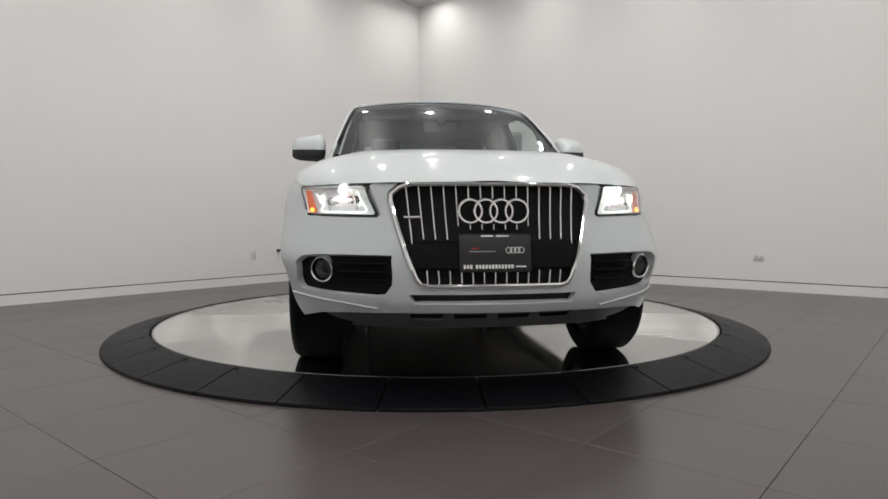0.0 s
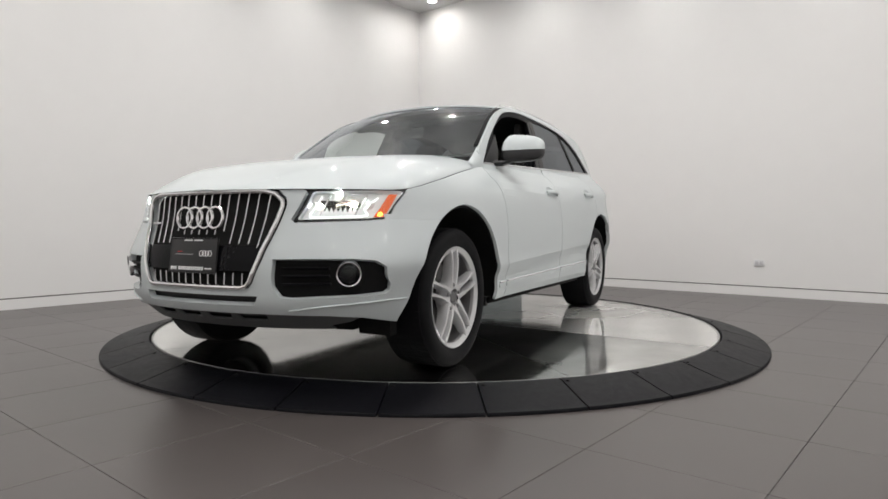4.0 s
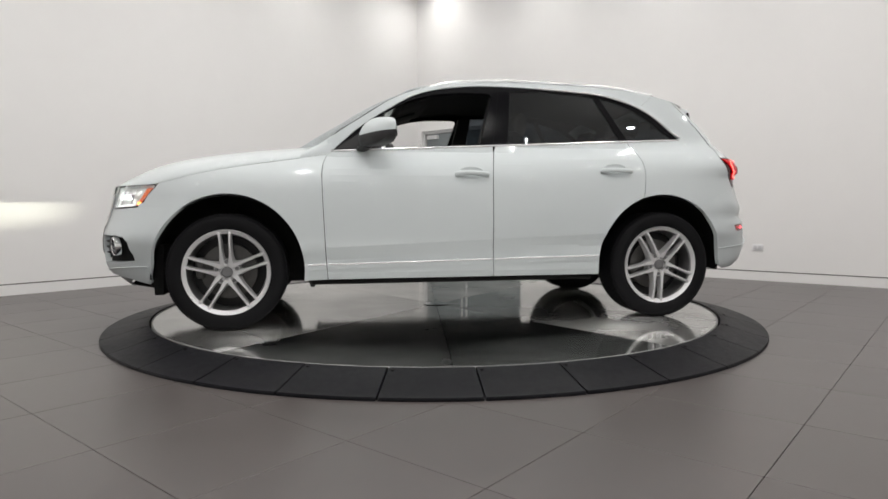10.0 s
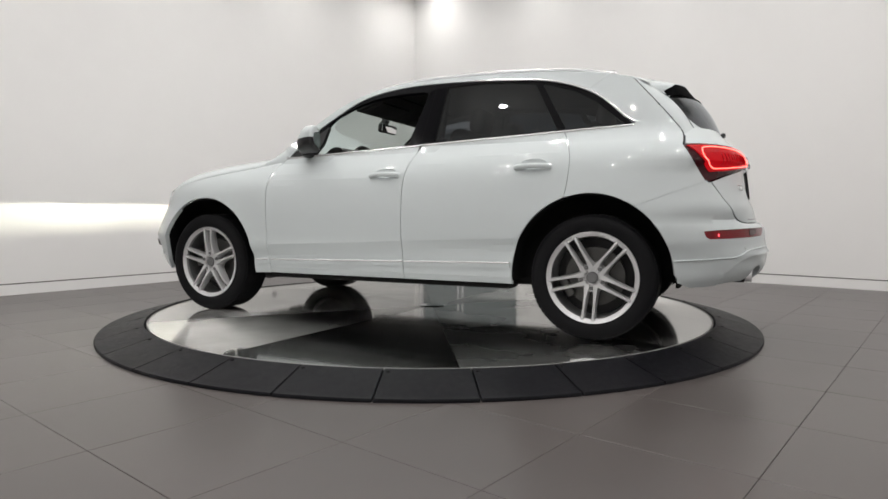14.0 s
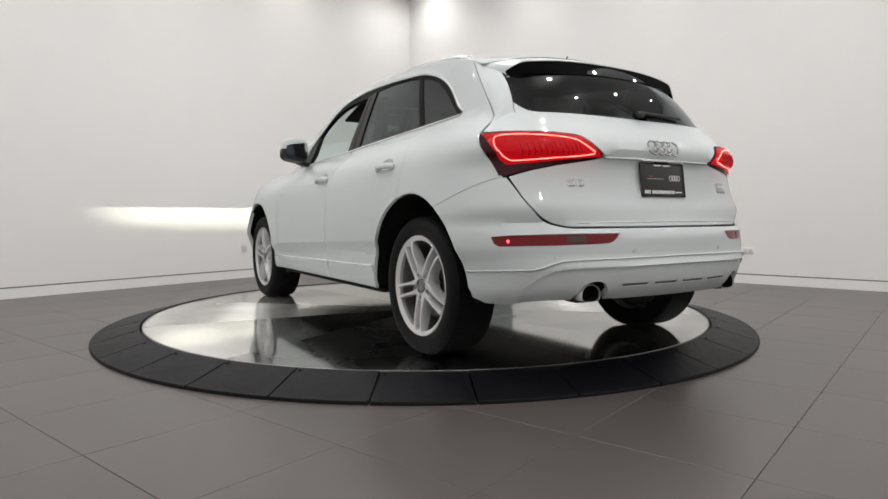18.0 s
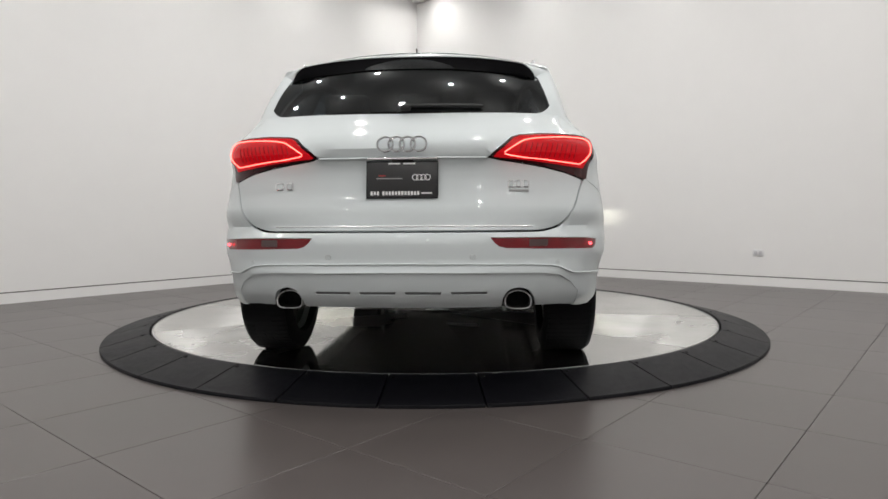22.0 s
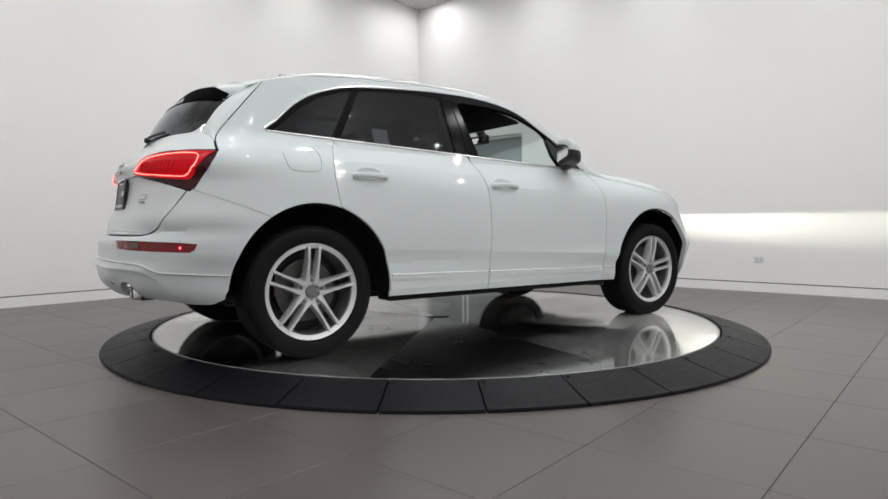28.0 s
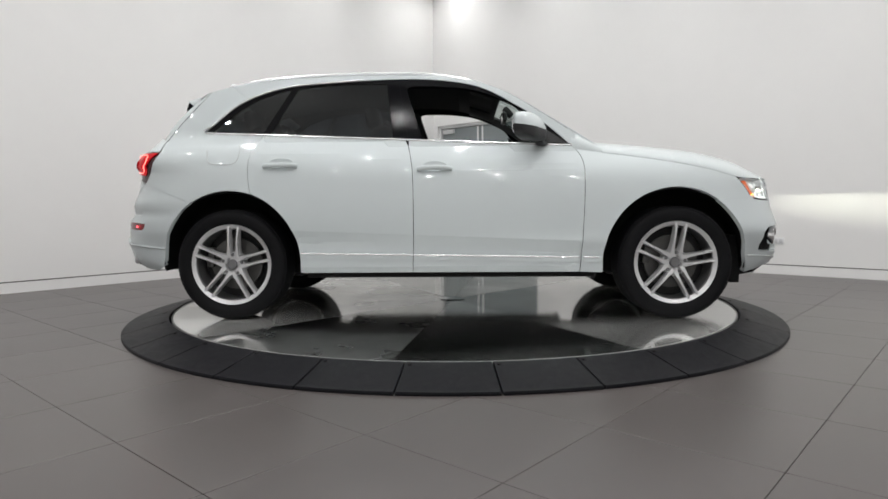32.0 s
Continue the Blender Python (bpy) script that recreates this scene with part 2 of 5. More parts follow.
def tube(bm, pts, r, n=8, closed=False, squash=(1, 1), up=(0, 0, 1)):
    """A tube of radius r along points."""
    pts = [Vector(p) for p in pts]
    rings, k = [], len(pts)
    for i, p in enumerate(pts):
        a = pts[(i - 1) % k] if closed or i else p
        b = pts[(i + 1) % k] if closed or i < k - 1 else p
        d = (b - a).normalized()
        s = d.cross(Vector(up)).normalized()
        if s.length < .5:
            s = d.orthogonal().normalized()
        w = s.cross(d)
        rings.append([bm.verts.new(p + s * (r * squash[0] * math.cos(t)) + w * (r * squash[1] * math.sin(t))) for t in [2 * math.pi * j / n for j in range(n)]])
    for i in range(k if closed else k - 1):
        p, q = rings[i], rings[(i + 1) % k]
        for j in range(n):
            bm.faces.new((p[j], p[(j + 1) % n], q[(j + 1) % n], q[j]))
    if not closed:
        bm.faces.new(rings[0][::-1])
        bm.faces.new(rings[-1])
    bmesh.ops.recalc_face_normals(bm, faces=bm.faces)
    return bm


def spl(pts, n=6):
    """A smooth open curve through points of any dimension."""
    p = [np.array(q, float) for q in pts]
    p = [2 * p[0] - p[1]] + p + [2 * p[-1] - p[-2]]
    out = []
    for i in range(1, len(p) - 2):
        for k in range(n):
            t = k / n
            out.append(.5 * (2 * p[i] + (p[i + 1] - p[i - 1]) * t + (2 * p[i - 1] - 5 * p[i] + 4 * p[i + 1] - p[i + 2]) * t * t
                             + (3 * p[i] - p[i - 1] - 3 * p[i + 1] + p[i + 2]) * t ** 3))
    return [tuple(q) for q in out + [p[-2]]]


def curve(xs, ys):
    """A smooth function through knots, with no overshoot."""
    o = np.argsort(xs)
    x, y = np.array(xs, float)[o], np.array(ys, float)[o]
    h, d = np.diff(x), np.diff(y) / np.diff(x)
    m = np.zeros_like(y)
    for i in range(1, len(x) - 1):
        if d[i - 1] * d[i] > 0:
            w1, w2 = 2 * h[i] + h[i - 1], h[i] + 2 * h[i - 1]
            m[i] = (w1 + w2) / (w1 / d[i - 1] + w2 / d[i])
    m[0], m[-1] = d[0], d[-1]

    def fn(v):
        v = min(max(v, x[0]), x[-1])
        i = min(int(np.searchsorted(x, v, "right")) - 1, len(h) - 1)
        t = (v - x[i]) / h[i]
        return float((2 * t ** 3 - 3 * t * t + 1) * y[i] + (t ** 3 - 2 * t * t + t) * h[i] * m[i] + (3 * t * t - 2 * t ** 3) * y[i + 1] + (t ** 3 - t * t) * h[i] * m[i + 1])
    return fn


def dense(poly, step):
    out = []
    for a, b in zip(poly, poly[1:] + poly[:1]):
        k = max(1, int(math.hypot(b[0] - a[0], b[1] - a[1]) / step + .5))
        out += [(a[0] + (b[0] - a[0]) * i / k, a[1] + (b[1] - a[1]) * i / k) for i in range(k)]
    return out


def inset(poly, d):
    """The outline shrunk by d."""
    area = sum(a[0] * b[1] - b[0] * a[1] for a, b in zip(poly, poly[1:] + poly[:1]))
    sg, out = (1 if area > 0 else -1), []
    for i, p in enumerate(poly):
        a, b = poly[i - 1], poly[(i + 1) % len(poly)]
        n1 = Vector((-(p[1] - a[1]), p[0] - a[0])).normalized()
        n2 = Vector((-(b[1] - p[1]), b[0] - p[0])).normalized()
        nn = n1 + n2
        if nn.length < .2:
            nn = n1
        nn = nn.normalized() / max(.5, math.sqrt(max(0, (1 + n1.dot(n2)) / 2)))
        out.append((p[0] + sg * d * nn[0], p[1] + sg * d * nn[1]))
    return out


def inside(pts, poly):
    x, y = pts[:, 0], pts[:, 1]
    c = np.zeros(len(pts), bool)
    for (ax, ay), (bx, by) in zip(poly, poly[1:] + poly[:1]):
        if ay != by:
            c ^= ((ay > y) != (by > y)) & (x < (bx - ax) * (y - ay) / (by - ay) + ax)
    return c


def near_edge(pts, poly):
    best = np.full(len(pts), 9.0)
    for (ax, ay), (bx, by) in zip(poly, poly[1:] + poly[:1]):
        ex, ey = bx - ax, by - ay
        t = np.clip(((pts[:, 0] - ax) * ex + (pts[:, 1] - ay) * ey) / max(ex * ex + ey * ey, 1e-12), 0, 1)
        best = np.minimum(best, np.hypot(pts[:, 0] - ax - t * ex, pts[:, 1] - ay - t * ey))
    return best


def sheet(outline, fn, holes=(), step=.04, depth=.018, gap=.0017, lift=0.0, rows=()):
    """A bent panel: the outline is drawn in the two coordinates of the surface fn, filled, laid on fn and given turned-in edges."""
    loops = [dense(inset(list(outline), gap), step * .6)] + [dense(list(h), step * .6) for h in holes]
    allp = np.array(loops[0])
    lo, hi = allp.min(0), allp.max(0)
    gx, gy = np.meshgrid(np.arange(lo[0], hi[0], step), np.arange(lo[1], hi[1], step))
    g = np.stack([gx.ravel(), gy.ravel()], 1)
    if rows:
        # lines of points that fall towards the front, along the door's crease
        ex = np.array([(a, z - .040 * a) for z in rows for a in np.arange(lo[0], hi[0], step * .7)])
        g = np.concatenate([g[np.min(np.abs(g[:, 1:2] + .040 * g[:, 0:1] - np.array([rows])), 1) > step * .35], ex])
    keep = inside(g, loops[0])
    for h in loops[1:]:
        keep &= ~inside(g, h)
    for lp in loops:
        keep &= near_edge(g, lp) > step * .35
    verts, edges = [], []
    for lp in loops:
        b = len(verts)
        verts += [Vector(p) for p in lp]
        edges += [(b + i, b + (i + 1) % len(lp)) for i in range(len(lp))]
    verts += [Vector(p) for p in g[keep]]
    vv, _, ff, _, _, _ = geometry.delaunay_2d_cdt(verts, edges, [], 0, 1e-6)
    va = np.array([(v[0], v[1]) for v in vv])
    cen = np.array([va[list(t)].mean(0) for t in ff])
    ok = inside(cen, loops[0])
    for h in loops[1:]:
        ok &= ~inside(cen, h)
    bm = bmesh.new()
    bv = [bm.verts.new(fn(float(p[0]), float(p[1]))) for p in va]
    for t, k in zip(ff, ok):
        if k:
            bm.faces.new([bv[i] for i in t])
    bmesh.ops.delete(bm, geom=[v for v in bm.verts if not v.link_faces], context="VERTS")
    bm.normal_update()
    s = sum((fc.normal.dot(fc.calc_center_median() - Vector((max(-1.2, min(1.2, fc.calc_center_median().x)), 0, .75))) * fc.calc_area() for fc in bm.faces))
    if s < 0:
        bmesh.ops.reverse_faces(bm, faces=bm.faces)
        bm.normal_update()
    nrm = {v: v.normal.copy() for v in bm.verts}
    for v in bm.verts:
        v.co += nrm[v] * lift
    if depth:
        rim = [e for e in bm.edges if len(e.link_faces) == 1]
        low = {}
        for e in rim:
            for v in e.verts:
                if v not in low:
                    low[v] = bm.verts.new(v.co - nrm[v] * depth)
        for e in rim:
            lpv = e.link_loops[0]
            a, b = lpv.vert, lpv.link_loop_next.vert
            fc = bm.faces.new((b, a, low[a], low[b]))
            e.smooth = False
    return bm


def off(fn, d):
    """The surface fn moved out by d."""
    def g(p, q):
        e = 1e-3
        c = Vector(fn(p, q))
        n = (Vector(fn(p + e, q)) - c).cross(Vector(fn(p, q + e)) - c).normalized()
        if n.dot(c - Vector((max(-1.2, min(1.2, c.x)), 0, .75))) < 0:
            n = -n
        return c + n * d
    return g


def flat_poly(bm, pts3, thick, nrm):
    """A plate from an outline in space, thick along nrm."""
    n = Vector(nrm).normalized() * thick
    a = [bm.verts.new(p) for p in pts3]
    b = [bm.verts.new(Vector(p) - n) for p in pts3]
    bm.faces.new(a)
    bm.faces.new(b[::-1])
    for i in range(len(a)):
        bm.faces.new((a[i], b[i], b[(i + 1) % len(a)], a[(i + 1) % len(a)]))
    bmesh.ops.recalc_face_normals(bm, faces=bm.faces)


def prism(poly, y0, y1):
    """An outline in x and z, drawn out from y0 to y1."""
    bm = bmesh.new()
    a = [bm.verts.new((p[0], y0, p[1])) for p in poly]
    b = [bm.verts.new((p[0], y1, p[1])) for p in poly]
    bm.faces.new(a)
    bm.faces.new(b[::-1])
    for i in range(len(a)):
        bm.faces.new((a[i], b[i], b[(i + 1) % len(a)], a[(i + 1) % len(a)]))
    bmesh.ops.recalc_face_normals(bm, faces=bm.faces)
    return bm


def empty(name, label, category, group="", loc=(0, 0, 0)):
    ob = new(name)
    ob.location = loc
    return tagged(ob, label, category, group)


# ---------------------------------------------------------------- room
RM = Matrix.Rotation(ROOM, 4, "Z")


def rbox(name, u0, u1, v0, v1, z0, z1, material, label, category, parent=None):
    bm = boxm(((u0 + u1) / 2, (v0 + v1) / 2, (z0 + z1) / 2), (u1 - u0, v1 - v0, z1 - z0))
    bmesh.ops.transform(bm, matrix=RM, verts=bm.verts)
    ob = obj(name, bm, material, parent, smooth=False)
    return ob if parent else tagged(ob, label, category, kind="structure")


WB, GAPH = .100, .012                       # base board under the shadow gap
D0, D1, DH = 1.835, 3.770, 2.10             # double door in the east wall, by the corner
D2 = 2.950                                  # where its leaves meet


def rboxes(name, boxes, material, label, category):
    """One piece of the setting out of several butted blocks."""
    bm = bmesh.new()
    for u0, u1, v0, v1, z0, z1 in boxes:
        box(bm, ((u0 + u1) / 2, (v0 + v1) / 2, (z0 + z1) / 2), (u1 - u0, v1 - v0, z1 - z0))
    bmesh.ops.transform(bm, matrix=RM, verts=bm.verts)
    return tagged(obj(name, bm, material, smooth=False), label, category, kind="structure")


plain = "smooth white painted gallery wall"
rboxes("wall_east", [(U1, U1 + .2, V0 - .2, D0, -.1, CEIL + .1), (U1, U1 + .2, D1, V1 + .2, -.1, CEIL + .1), (U1, U1 + .2, D0, D1, DH, CEIL + .1)], WALL, plain, "wall")
for nm, a in (("wall_north", (U0 - .2, U1, V1, V1 + .2)), ("wall_west", (U0 - .2, U0, V0 - .2, V1)), ("wall_south", (U0, U1, V0 - .2, V0))):
    rbox(nm, *a, -.1, CEIL + .1, WALL, plain, "wall")
# skin of the wall above the gap, and the flush base below it, both proud of the gap
E0, E1, N0, N1 = U1 - .016, U1 - .002, V0 + .02, V1 - .016
face, base, gap_label = "white painted plasterboard wall face above a shadow gap", "flush white base board below a dark shadow gap", "narrow dark shadow gap in the wall"
rboxes("wall_panel_east", [(E0, E1, N0, D0, WB + GAPH, CEIL - .001), (E0, E1, D1, N1, WB + GAPH, CEIL - .001), (E0, E1, D0, D1, DH, CEIL - .001)], WALL, face, "wall")
rboxes("baseboard_east", [(E0, E1, N0, D0, 0, WB), (E0, E1, D1, N1, 0, WB)], WALL, base, "baseboard")
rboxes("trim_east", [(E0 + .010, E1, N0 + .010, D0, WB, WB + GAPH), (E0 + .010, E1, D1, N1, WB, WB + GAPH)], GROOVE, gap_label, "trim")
rbox("wall_panel_north", U0 + .02, U1 - .016, V1 - .016, V1 - .002, WB + GAPH, CEIL - .001, WALL, face, "wall")
rbox("baseboard_north", U0 + .02, U1 - .016, V1 - .016, V1 - .002, 0, WB, WALL, base, "baseboard")
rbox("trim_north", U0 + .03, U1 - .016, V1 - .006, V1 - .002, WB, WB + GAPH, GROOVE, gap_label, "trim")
# the double door, set back in its opening
door_1 = rboxes("door_1", [(U1 + .03, U1 + .16, D0, D0 + .035, 0, DH), (U1 + .03, U1 + .16, D1 - .035, D1, 0, DH), (U1 + .03, U1 + .16, D0 + .035, D1 - .035, DH - .04, DH)],
                OUTLET, "closed grey double door in a pale frame in the white wall", "door")
for v0, v1 in ((D0 + .038, D2 - .002), (D2 + .002, D1 - .038)):
    leaf = rbox("door_leaf", U1 + .07, U1 + .115, v0, v1, .008, DH - .043, DOORGREY, "", "", door_1)
    vm = D2 - .045 if v1 < D2 else D2 + .045
    rbox("meeting_stile", U1 + .063, U1 + .070, vm - .014, vm + .014, .010, DH - .046, OUTLET, "", "", leaf)
    rbox("hinge_stile", U1 + .066, U1 + .070, (v0 if v1 < D2 else v1 - .02), (v0 + .02 if v1 < D2 else v1), .010, DH - .046, INKG, "", "", leaf)
rbox("door_closer", U1 + .030, U1 + .070, D1 - .30, D1 - .08, DH - .125, DH - .065, OUTLET, "", "", door_1)
rbox("ceiling", U0, U1, V0, V1, CEIL, CEIL + .1, CEILM, "matt light grey painted ceiling", "ceiling")
floor_ob = rbox("floor", U0, U1, V0, V1, -.2, -.004, GROUT, "dark grey porcelain tile floor with thin joints", "floor")


def outlet(name, u, v, z, wall_u, w=.115, h=.075):
    ob = empty(name, "small white plastic power outlet on the white wall", "outlet", "wall outlets", loc=room(u, v, z))
    ob.rotation_euler = (0, 0, ROOM + (math.pi / 2 if wall_u else math.pi))
    # local y points into the room
    part("cover_plate", boxm((0, .004, 0), (w, .010, h), bevel=.003), OUTLET, ob)
    for sx in (-1, 1):
        part("socket", boxm((sx * w * .22, .010, 0), (w * .3, .006, h * .55), bevel=.002), OUTSLOT, ob, "grey socket face")
    return ob


outlet("power_outlet", U1 - .016, -1.343, .375, True)
outlet("power_outlet", .88, V1 - .016, .375, False, .075, .115)
sp = empty("wall_valve", "small dark pipe stub on the white wall", "valve", loc=room(1.265, V1 - .016, .418))
sp.rotation_euler = (0, 0, ROOM + math.pi)
part("flange", boxm((0, .005, 0), (.04, .012, .04), bevel=.003), SATIN, sp)
part("stub", boxm((.012, .03, .0), (.05, .05, .03), bevel=.006), BLACK, sp, "black stub")

dl = empty("ceiling_downlight", "round recessed ceiling downlight, lit warm white", "downlight", "ceiling downlights")
part("trim_ring", lathe([(.062, 0), (.085, 0), (.085, -.008), (.062, -.005)], 24, "z", True), INK, dl, "white trim ring")
part("lens", lathe([(.0, -.002), (.063, -.002)], 24, "z"), BULB, dl, "glowing lens")
for k, (u, v) in enumerate(SPOTS):
    if k == 0:
        dl.location = room(u, v, CEIL)
    else:
        copy_thing(dl, Matrix.Translation(room(u, v, CEIL)))

# ---------------------------------------------------------------- turntable
SEG = 32
ring = empty("turntable_ramp", "black rubber ramp ring of bolted segments round the turntable", "ramp")
a0 = radians(-96.2)


def ring_segment():
    bm = bmesh.new()
    n, w = 6, 2 * math.pi / SEG
    prof = [(2.031, .0), (2.031, ZD + .003), (2.035, ZD + .0065), (2.06, ZD + .005), (2.27, .022), (2.308, .016), (2.312, .010), (2.312, 0)]
    g = .0042
    rows = []
    for i in range(n + 1):
        rows.append([bm.verts.new((r * math.cos(t), r * math.sin(t), z)) for r, z in prof for t in [g / r + (w - 2 * g / r) * i / n]])
    for p, q in zip(rows, rows[1:]):
        for j in range(len(prof)):
            bm.faces.new((p[j], p[(j + 1) % len(prof)], q[(j + 1) % len(prof)], q[j]))
    bm.faces.new(rows[0][::-1])
    bm.faces.new(rows[-1])
    bmesh.ops.recalc_face_normals(bm, faces=bm.faces)
    return bm


sg = part("ramp_segment", ring_segment(), RUBBER, ring)
bolt_bm = lathe([(0, .004), (.007, .004), (.0095, .001), (.0095, -.006)], 12, "z")
bolt = part("bolt", bolt_bm, DARK, sg)
bolt.location = (2.072 * math.cos(.012), 2.072 * math.sin(.012), ZD + .0015)
segs = [sg]
sg.rotation_euler = (0, 0, a0)
for k in range(1, SEG):
    segs.append(copy_thing(sg, Matrix.Rotation(a0 + 2 * math.pi * k / SEG, 4, "Z")))

disc = empty("turntable_disc", "round brushed steel turntable disc, scuffed and reflective", "turntable")
part("disc_core", lathe([(0, ZD - .012), (2.008, ZD - .012), (2.008, .01), (0, .01)], 96, "z"), DARK, disc)
part("edge_band", lathe([(2.0085, ZD - .02), (2.0085, ZD), (2.0105, ZD + .003), (2.0165, ZD + .003), (2.019, ZD), (2.019, ZD - .02)], 160, "z", True), STEELRIM, disc, "bright steel edge band")

part("centre_cap", lathe([(0, ZD + .0045), (.090, ZD + .0045), (.097, ZD + .0035), (.100, ZD + .0005)], 40, "z"), CAPM, disc, "low steel cap at the disc's centre")


def sector():
    bm = bmesh.new()
    n, w, g = 24, radians(36), .0011
    c = bm.verts.new((g * 4, g * 1.2, ZD))
    arc = [bm.verts.new((2.008 * math.cos(t), 2.008 * math.sin(t), ZD)) for t in [g / 2 + (w - g) * i / n for i in range(n + 1)]]
    lo = [bm.verts.new(v.co - Vector((0, 0, .010))) for v in [c] + arc]
    top = [c] + arc
    bm.faces.new(top)
    for i in range(len(top)):
        bm.faces.new((top[i], lo[i], lo[(i + 1) % len(top)], top[(i + 1) % len(top)]))
    bmesh.ops.recalc_face_normals(bm, faces=bm.faces)
    # brushed along the plate's middle line
    bmesh.ops.rotate(bm, verts=bm.verts, matrix=Matrix.Rotation(-w / 2, 3, "Z"))
    return bm


s0 = part("steel_plate", sector(), STEEL, disc, smooth=False)
for k in range(10):
    o = s0 if k == 0 else s0.copy()
    if k:
        scene.collection.objects.link(o)
    o.rotation_euler = (0, 0, radians(11 + 18 + 36 * k))

# ---------------------------------------------------------------- car: the surface
# car space: x ahead, y to the car's left, z up from the disc
car = empty("car", "white compact SUV with silver alloy wheels, parked on the turntable", "car", loc=(0, 0, ZD))
w_tab = curve([.20, .30, .36, .42, .48, .540, .556, .562, .572, .70, .80, .88, .935, .975, 1.02, 1.07, 1.11, 1.2, 1.3, 1.4, 1.5, 1.6],
              [.86, .900, .905, .904, .909, .9330, .9398, .9408, .9415, .945, .938, .927, .912, .893, .862, .812, .770, .742, .712, .680, .645, .600])
xf_tab = curve([.20, .26, .32, .40, .50, .60, .665, .76, .80, .87, .93], [2.13, 2.20, 2.265, 2.305, 2.305, 2.293, 2.274, 2.249, 2.242, 2.230, 2.19])
xr_tab = curve([.28, .33, .38, .46, .495, .532, .56, .64, .662, .672, .70, .735, .80, .86, .93, .955, .975, .99, 1.03, 1.1, 1.18, 1.38, 1.5, 1.62],
               [-2.175, -2.246, -2.297, -2.320, -2.322, -2.302, -2.300, -2.290, -2.262, -2.244, -2.238, -2.232, -2.198, -2.180, -2.168, -2.168, -2.173, -2.190, -2.182, -2.12, -2.04, -1.95, -1.885, -1.86])
NF = 2.2
FA, RA, AZ = 1.404, -1.389, .362           # wheel arch centres


def lf(z):
    return .60 + .10 * (1 - sstep(.36, .50, z)) + .20 * sstep(.48, .82, z)


def sstep(a, b, v):
    t = min(max((v - a) / (b - a), 0), 1)
    return t * t * (3 - 2 * t)


def lr(z):
    return .80 - .38 * min(max((z - .95) / .25, 0), 1)


def nr(z):
    """Squareness of the rear corners in plan."""
    return 2.8 + .6 * sstep(.62, .80, z)


def belt(x):
    return 1.139 - .0443 * min(max(x, -1.6), 1.0)


def width(x, z):
    low = sstep(.36, .47, z) * (1 - sstep(.62, .78, z)) * (1 - sstep(1.0, 1.3, abs(x)))
    return w_tab(z - (belt(x) - 1.139) * sstep(.75, 1.08, z) + (.022 + .040 * min(max(x, -1), 1)) * low) + .017 * sstep(.26, .36, z) * (1 - sstep(.44, .56, z)) * (1 - sstep(.9, 1.2, abs(x)))


def flare(x, z):
    f = 0
    for c in (FA, RA):
        r = math.hypot((x - c) / .435 * .46, z - AZ)
        f += .007 * math.exp(-((r - .45) / .09) ** 2)
    return f


def side(x, z):
    """Half width of the body at x and z."""
    w = width(x, z)
    d = xf_tab(min(z, .9)) - x
    if d < lf(z):
        w *= max(0, 1 - max(0, 1 - d / lf(z)) ** NF) ** (1 / NF)
    d = x - xr_tab(z)
    if d < lr(z):
        w *= max(0, 1 - max(0, 1 - d / lr(z)) ** nr(z)) ** (1 / nr(z))
    return w + flare(x, z)


def left(x, z):
    return Vector((x, side(x, z), z))


def right(x, z):
    return Vector((x, -side(x, z), z))


def nose(s, z):
    """Front end: s runs from the middle (0) round to the side (1)."""
    a = min(abs(s), 1) * math.pi / 2
    w = width(1.9, z)
    x = xf_tab(min(z, .9)) - lf(z) * (1 - max(0, math.cos(a)) ** (2 / NF))
    y = w * math.sin(a) ** (2 / NF) + flare(x, z) * min(1, abs(s) * 3)
    return Vector((x, math.copysign(y, s), z))


def ny(y, z):
    return (math.copysign(math.asin(min(1, (abs(y) / width(1.9, z))) ** (NF / 2)) / math.pi * 2, y), z)


def nx(x, z):
    t = 1 - (xf_tab(min(z, .9)) - x) / lf(z)
    return (math.acos(min(1, max(0, t)) ** (NF / 2)) / math.pi * 2, z)


def tail(s, z):
    a = min(abs(s), 1) * math.pi / 2
    x = xr_tab(z) + lr(z) * (1 - max(0, math.cos(a)) ** (2 / nr(z)))
    y = width(min(x, -1.6), z) * math.sin(a) ** (2 / nr(z)) + flare(x, z) * min(1, abs(s) * 3)
    return Vector((x, math.copysign(y, s), z))


def ty(y, z):
    return (math.copysign(math.asin(min(1, (abs(y) / width(-1.8, z))) ** (nr(z) / 2)) / math.pi * 2, y), z)


def tx(x, z):
    t = 1 - (x - xr_tab(z)) / lr(z)
    return (math.acos(min(1, max(0, t)) ** (nr(z) / 2)) / math.pi * 2, z)


def mir(pts):
    """The outline from the middle round the left side, closed by its mirror image on the right."""
    return list(pts) + [(-a, b) for a, b in reversed(pts) if abs(a) > 1e-6]


def neg(pts):
    return [(-a, b) for a, b in reversed(pts)]


def arch(c, a0, a1, n=26, rx=.446, rz=.466):
    return [(c + rx * math.cos(radians(a0 + (a1 - a0) * i / n)), AZ + rz * math.sin(radians(a0 + (a1 - a0) * i / n))) for i in range(n + 1)]


SIDES = (("left", left, 1), ("right", right, -1))

